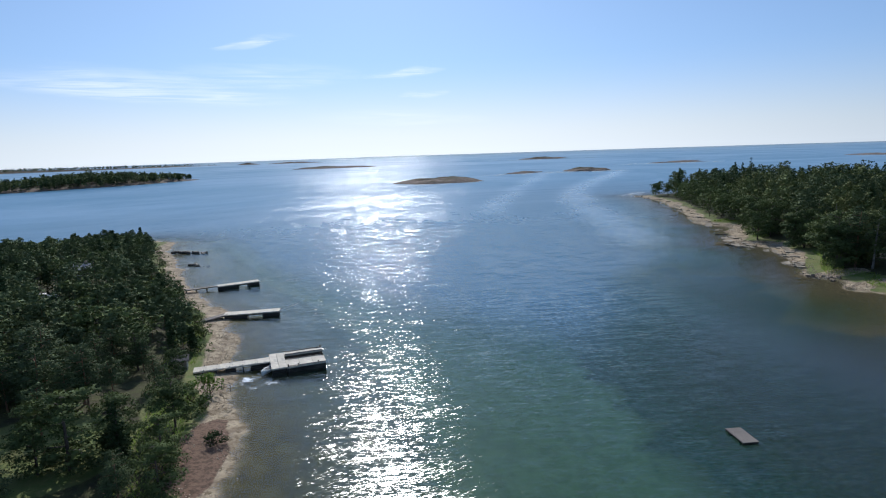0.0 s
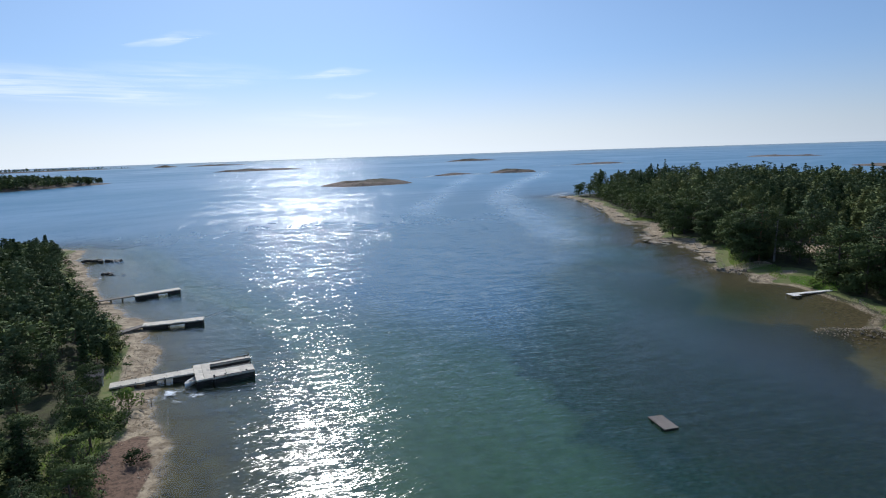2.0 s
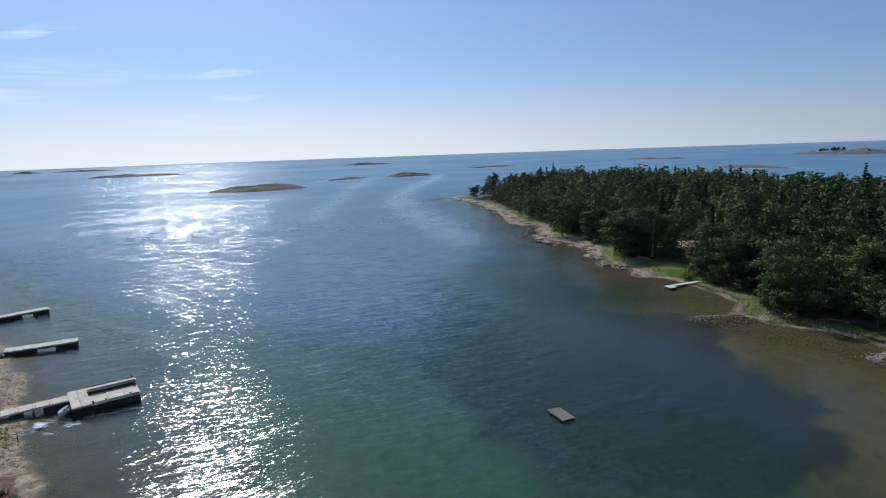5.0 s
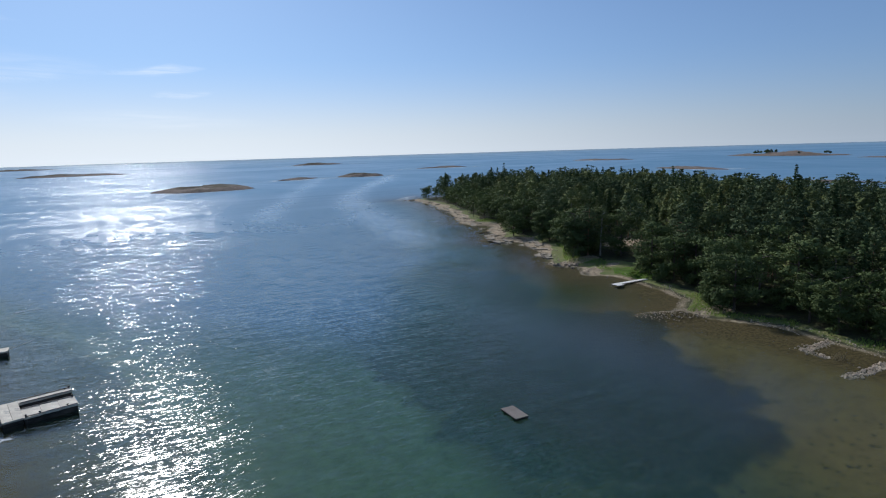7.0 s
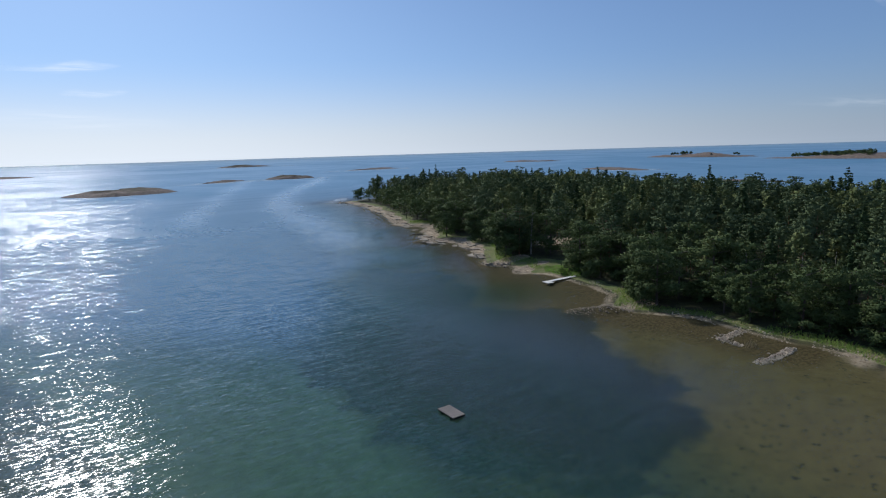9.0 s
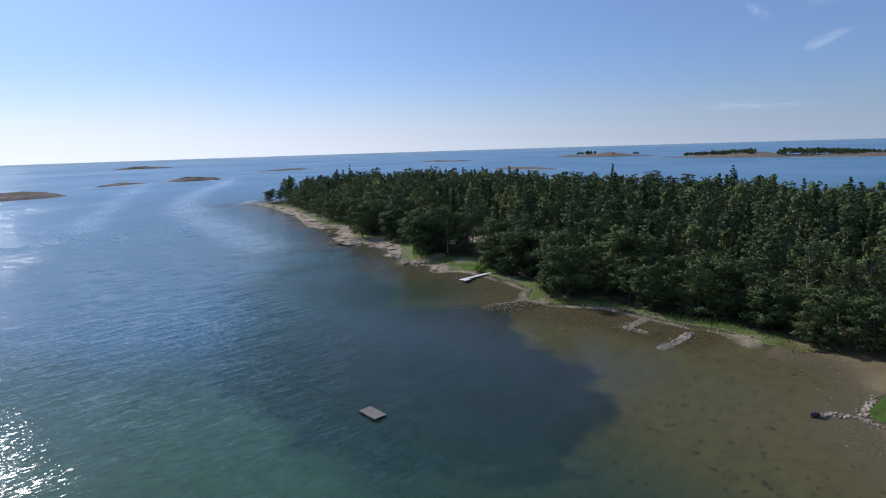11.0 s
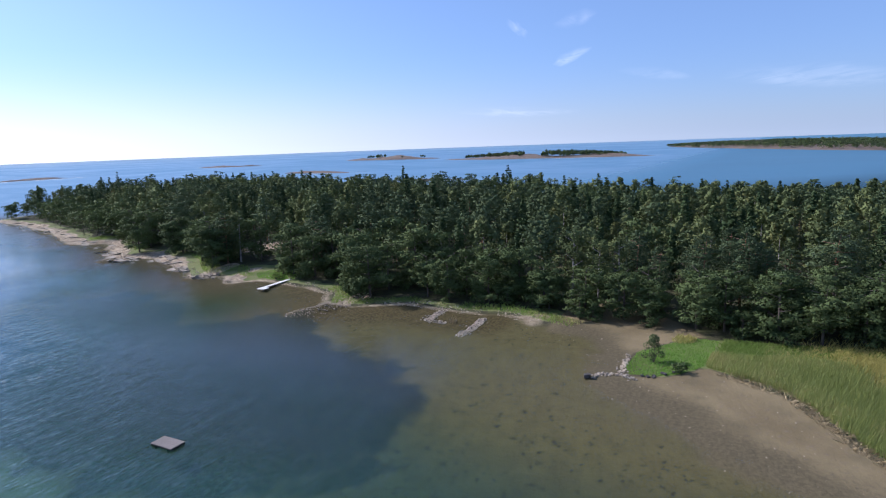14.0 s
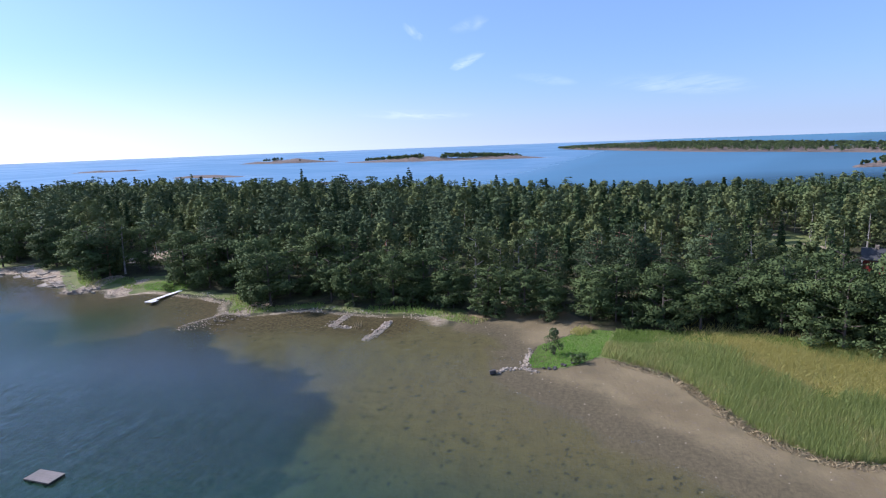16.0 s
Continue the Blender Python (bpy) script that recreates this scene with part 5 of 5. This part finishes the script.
rowing_boat(Matrix.Translation((-22.0, 79.2, 0.05)) @ pose(0, 0, 0, 0, 0, 250), "small white rowing boat moored at the pier")


# ---- buildings, vehicle and fence ----
def cabin(m, label, long, wide, wall, ridge, paint, roofing, windows):
    ob = thing("cabin", label, "house", m=m)
    bm = bmesh.new()
    box(bm, -long / 2, long / 2, -wide / 2, wide / 2, -0.4, wall)
    part("wall", bm, paint, ob)
    for s in (-1, 1):
        bm = bmesh.new()
        v = [(-long / 2 - 0.3, s * (wide / 2 + 0.35), wall - 0.12), (long / 2 + 0.3, s * (wide / 2 + 0.35), wall - 0.12), (long / 2 + 0.3, 0, ridge), (-long / 2 - 0.3, 0, ridge)]
        lo, hi = [bm.verts.new(p) for p in v], [bm.verts.new((p[0], p[1], p[2] + 0.14)) for p in v]
        bm.faces.new(lo), bm.faces.new(hi)
        for k in range(4):
            bm.faces.new((lo[k], lo[(k + 1) % 4], hi[(k + 1) % 4], hi[k]))
        bmesh.ops.recalc_face_normals(bm, faces=bm.faces)
        part("roof", bm, roofing, ob)
        bm = bmesh.new()
        a, b, c = bm.verts.new((s * long / 2, -wide / 2, wall)), bm.verts.new((s * long / 2, wide / 2, wall)), bm.verts.new((s * long / 2, 0, ridge))
        bm.faces.new((a, b, c))
        bmesh.ops.solidify(bm, geom=bm.faces[:], thickness=0.1)
        part("gable", bm, paint, ob)
    for k, (u, side, w, h) in enumerate(windows):
        y = side * wide / 2
        bm = bmesh.new()
        for x0, x1, z0, z1 in ((u - w / 2 - 0.1, u - w / 2, 0.9, 0.9 + h), (u + w / 2, u + w / 2 + 0.1, 0.9, 0.9 + h), (u - w / 2 - 0.1, u + w / 2 + 0.1, 0.8, 0.9), (u - w / 2 - 0.1, u + w / 2 + 0.1, 0.9 + h, 1.0 + h), (u - 0.03, u + 0.03, 0.9, 0.9 + h)):
            box(bm, x0, x1, y + side * 0.005, y + side * 0.07, z0, z1)
        win = part("window", bm, WHITE_PAINT, ob, "white-framed window")
        bm = bmesh.new()
        box(bm, u - w / 2, u + w / 2, y - 0.02, y + side * 0.03, 0.9, 0.9 + h)
        part("pane", bm, GLASS, win)
    for s in (-1, 1):
        for y in (-wide / 2, wide / 2):
            bm = bmesh.new()
            box(bm, s * long / 2 - 0.07, s * long / 2 + 0.07, y - 0.07, y + 0.07, -0.2, wall - 0.1)
            part("corner_board", bm, WHITE_PAINT, ob)
    bm = bmesh.new()
    box(bm, long * 0.2 - 0.3, long * 0.2 + 0.3, -0.3, 0.3, ridge - 0.4, ridge + 0.7, 0.02)
    if long > 3:
        part("chimney", bm, ROCK, ob)
    return ob


def level(x, y):
    return float(height(np.array([x]), np.array([y]))[0])


cabin(pose(126.5, -38.4, level(126.5, -38.4), 0, 0, 75), "red timber cabin with white corners in a clearing", 7, 5, 2.5, 4.2, RED_PAINT, DARK_ROOF, [(-1.8, 1, 0.9, 1.1), (1.2, 1, 0.9, 1.1)])
cabin(pose(-84.8, 147.0, level(-84.8, 147), 0, 0, 12), "small cabin with a pale grey roof among pines", 5, 4, 2.3, 3.4, GREY_WOOD, GREY_ROOF, [(0, -1, 0.8, 0.9)])
cabin(pose(-34.6, 80.6, level(-34.6, 80.6), 0, 0, 20), "little grey boat shed beside the pier", 1.7, 1.4, 1.3, 1.8, GREY_WOOD, GREY_WOOD, [])


def car(m, label):
    """An estate car: shaped body, glasshouse, wheels with rims, lights."""
    ob = thing("car", label, "car", m=m)
    side = [(-2.1, 0.45), (-2.15, 0.8), (-1.95, 0.98), (-1.75, 1.42), (0.1, 1.46), (0.85, 1.0), (1.9, 0.88), (2.15, 0.68), (2.15, 0.4), (1.7, 0.28), (-1.8, 0.28)]
    bm = bmesh.new()
    a = [bm.verts.new((x, -0.84 + 0.1 * (z > 1.2), z)) for x, z in side]
    b = [bm.verts.new((x, 0.84 - 0.1 * (z > 1.2), z)) for x, z in side]
    bm.faces.new(a), bm.faces.new(b[::-1])
    for k in range(len(side)):
        bm.faces.new((a[k], b[k], b[(k + 1) % len(side)], a[(k + 1) % len(side)]))
    bmesh.ops.recalc_face_normals(bm, faces=bm.faces)
    bmesh.ops.bevel(bm, geom=bm.edges[:], offset=0.05, segments=2, affect="EDGES")
    part("body", bm, WHITE_PAINT, ob)
    for s in (-1, 1):
        bm = bmesh.new()
        box(bm, -1.6, 0.35, s * 0.79 - 0.03, s * 0.79 + 0.03, 1.02, 1.36, 0.02)
        part("side_window", bm, GLASS, ob)
        for u in (-1.3, 1.35):
            bm = bmesh.new()
            rod(bm, (u, s * 0.68, 0.3), (u, s * 0.88, 0.3), 0.31, 0.31, 18)
            wheel = part("wheel", bm, RUBBER, ob)
            bm = bmesh.new()
            rod(bm, (u, s * 0.86, 0.3), (u, s * 0.9, 0.3), 0.19, 0.17, 12)
            part("rim", bm, GREY_ROOF, wheel)
        bm = bmesh.new()
        box(bm, 2.08, 2.18, s * 0.6 - 0.17, s * 0.6 + 0.17, 0.62, 0.78, 0.03)
        part("headlight", bm, GLASS, ob)
    bm = bmesh.new()
    v = [bm.verts.new(p) for p in ((0.22, -0.66, 1.42), (0.22, 0.66, 1.42), (0.87, 0.72, 1.04), (0.87, -0.72, 1.04))]
    bm.faces.new(v)
    bmesh.ops.solidify(bm, geom=bm.faces[:], thickness=-0.04)
    part("windscreen", bm, GLASS, ob)
    return ob


car(pose(-78.2, 121.5, level(-78.2, 121.5), 0, 0, 25), "white estate car parked among the pines")

fence = thing("fence", "low grey wooden rail fence beside the pier", "fence")
fa, fb = Vector((-30.4, 74.9, 0)), Vector((-25.2, 72.6, 0))
for k in range(5):
    p = fa.lerp(fb, k / 4)
    z = level(p.x, p.y)
    bm = bmesh.new()
    rod(bm, (p.x, p.y, z - 0.3), (p.x, p.y, z + 1.0), 0.05, 0.045, 7)
    part("post", bm, GREY_WOOD, fence)
for k in range(4):
    p, q = fa.lerp(fb, k / 4), fa.lerp(fb, (k + 1) / 4)
    for h in (0.45, 0.9):
        bm = bmesh.new()
        rod(bm, (p.x, p.y, level(p.x, p.y) + h), (q.x, q.y, level(q.x, q.y) + h), 0.04, 0.04, 6)
        part("rail", bm, GREY_WOOD, fence)

# ---- thin clouds ----
n = Nodes("thin_cloud")
streak = n.noise(n.scaled(n.place(), 0.0025, 0.006, 0.01, 20), 1.0, 5, 0.6, distortion=0.8)
veil = n.math("MULTIPLY", n.math("MULTIPLY", n.attr("veil"), 0.7), n.step(streak, 0.28, 0.72))
vapour = n.add("Emission", Color=(0.96, 0.98, 1.0, 1), Strength=1.55)   # sky backdrop: sunlight on the ice haze is put in as emission
CLOUD = n.done(n.add("MixShader", i0=veil, i1=n.add("BsdfTransparent"), i2=vapour))


def cloud(bearing, rise, across, deep, strength, seed, slant=0.0):
    """A wisp of high cloud towards a bearing (degrees clockwise from +y) and a height above the horizon (degrees)."""
    base = min(330.0, 4300 * math.tan(radians(rise)))
    far = base / math.tan(radians(rise))
    w, dp = far * math.tan(radians(across / 2)), far * deep / rise
    u, v = np.meshgrid(np.linspace(-1, 1, 41), np.linspace(-1, 1, 13))
    px, py = u * w, v * dp / 2 + slant * u * dp
    b = radians(bearing)
    X3, Y3 = far * math.sin(b) + px * math.cos(b) + py * math.sin(b), far * math.cos(b) - px * math.sin(b) + py * math.cos(b)
    edge = np.clip(1 - (np.abs(u) ** 1.6 + np.abs(v) ** 1.5), 0, 1) * (0.55 + 0.45 * fbm(u * 2 + seed, v, 0.7, 3, seed)) * strength
    i2 = np.arange(u.size).reshape(u.shape)
    f = np.stack([i2[:-1, :-1], i2[:-1, 1:], i2[1:, 1:], i2[1:, :-1]], -1).reshape(-1, 4)
    me = mesh_of("cloud", np.stack([X3, Y3, base + 12 * fbm(u + seed, v, 0.8, 2, seed)], -1).reshape(-1, 3), f, CLOUD, flat=False)
    put_values(me, veil=edge)
    tagged(new("cloud", me), "thin white wisp of high cloud", "cloud", "wisps of cloud", kind="structure")

for row in [
    (-14.2, 11.2, 8.6, 1.2, 1.6, 1, -0.6), (-0.8, 8.1, 8.3, 1.3, 1.3, 2, -0.2), (1.1, 6.0, 5.4, 0.9, 1.0, 3, -0.15),
    (-22.6, 6.4, 28.1, 3.2, 1.3, 4, 0.3), (0.0, 3.4, 18.3, 2.1, 0.6, 5, 0.2), (-13.1, 8.0, 18.8, 3.2, 0.8, 6, 0),
    (72.0, 8.2, 3.6, 1.6, 0.55, 7, -0.5), (67.2, 11.2, 2.1, 1.4, 0.25, 8, 0.5), (79.6, 6.1, 6.7, 1.3, 0.2, 9, 0.4),
    (92.2, 4.6, 13.3, 2.2, 0.22, 10, 0.3), (67.6, 3.1, 12.3, 1.2, 0.25, 11, 0.2), (72.3, 11.6, 4.1, 1.7, 0.22, 13, -0.3)]:
    cloud(*row)

# ---- glowing backdrop wall: horizon haze and sun-side brightness put into its colour ----
n = Nodes("glowing_haze")
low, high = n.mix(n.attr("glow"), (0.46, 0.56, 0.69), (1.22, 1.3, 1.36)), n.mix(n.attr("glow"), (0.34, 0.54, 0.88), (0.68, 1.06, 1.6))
HAZE_GLOW = n.done(n.add("MixShader", i0=n.attr("veil"), i1=n.add("BsdfTransparent"), i2=n.add("Emission", Color=n.mix(n.attr("height"), low, high), Strength=1.0)))
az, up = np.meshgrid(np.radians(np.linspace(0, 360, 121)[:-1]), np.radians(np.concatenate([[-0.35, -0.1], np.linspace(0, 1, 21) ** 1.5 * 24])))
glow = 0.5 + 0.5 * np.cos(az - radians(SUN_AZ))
i2 = np.arange(az.size).reshape(az.shape)
n2 = np.roll(i2, -1, 1)
me = mesh_of("glowing_haze", np.stack([4860 * np.sin(az), 4860 * np.cos(az), 30 + 4860 * np.tan(up)], -1).reshape(-1, 3), np.stack([i2[:-1], n2[:-1], n2[1:], i2[1:]], -1).reshape(-1, 4), HAZE_GLOW, flat=False)
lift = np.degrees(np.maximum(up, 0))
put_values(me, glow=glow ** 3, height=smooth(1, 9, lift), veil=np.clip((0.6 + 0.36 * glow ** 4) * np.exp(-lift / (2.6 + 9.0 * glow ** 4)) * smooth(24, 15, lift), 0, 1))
tagged(new("sky_backdrop", me), "glowing backdrop painted as white haze over the far horizon", "sky", kind="structure")
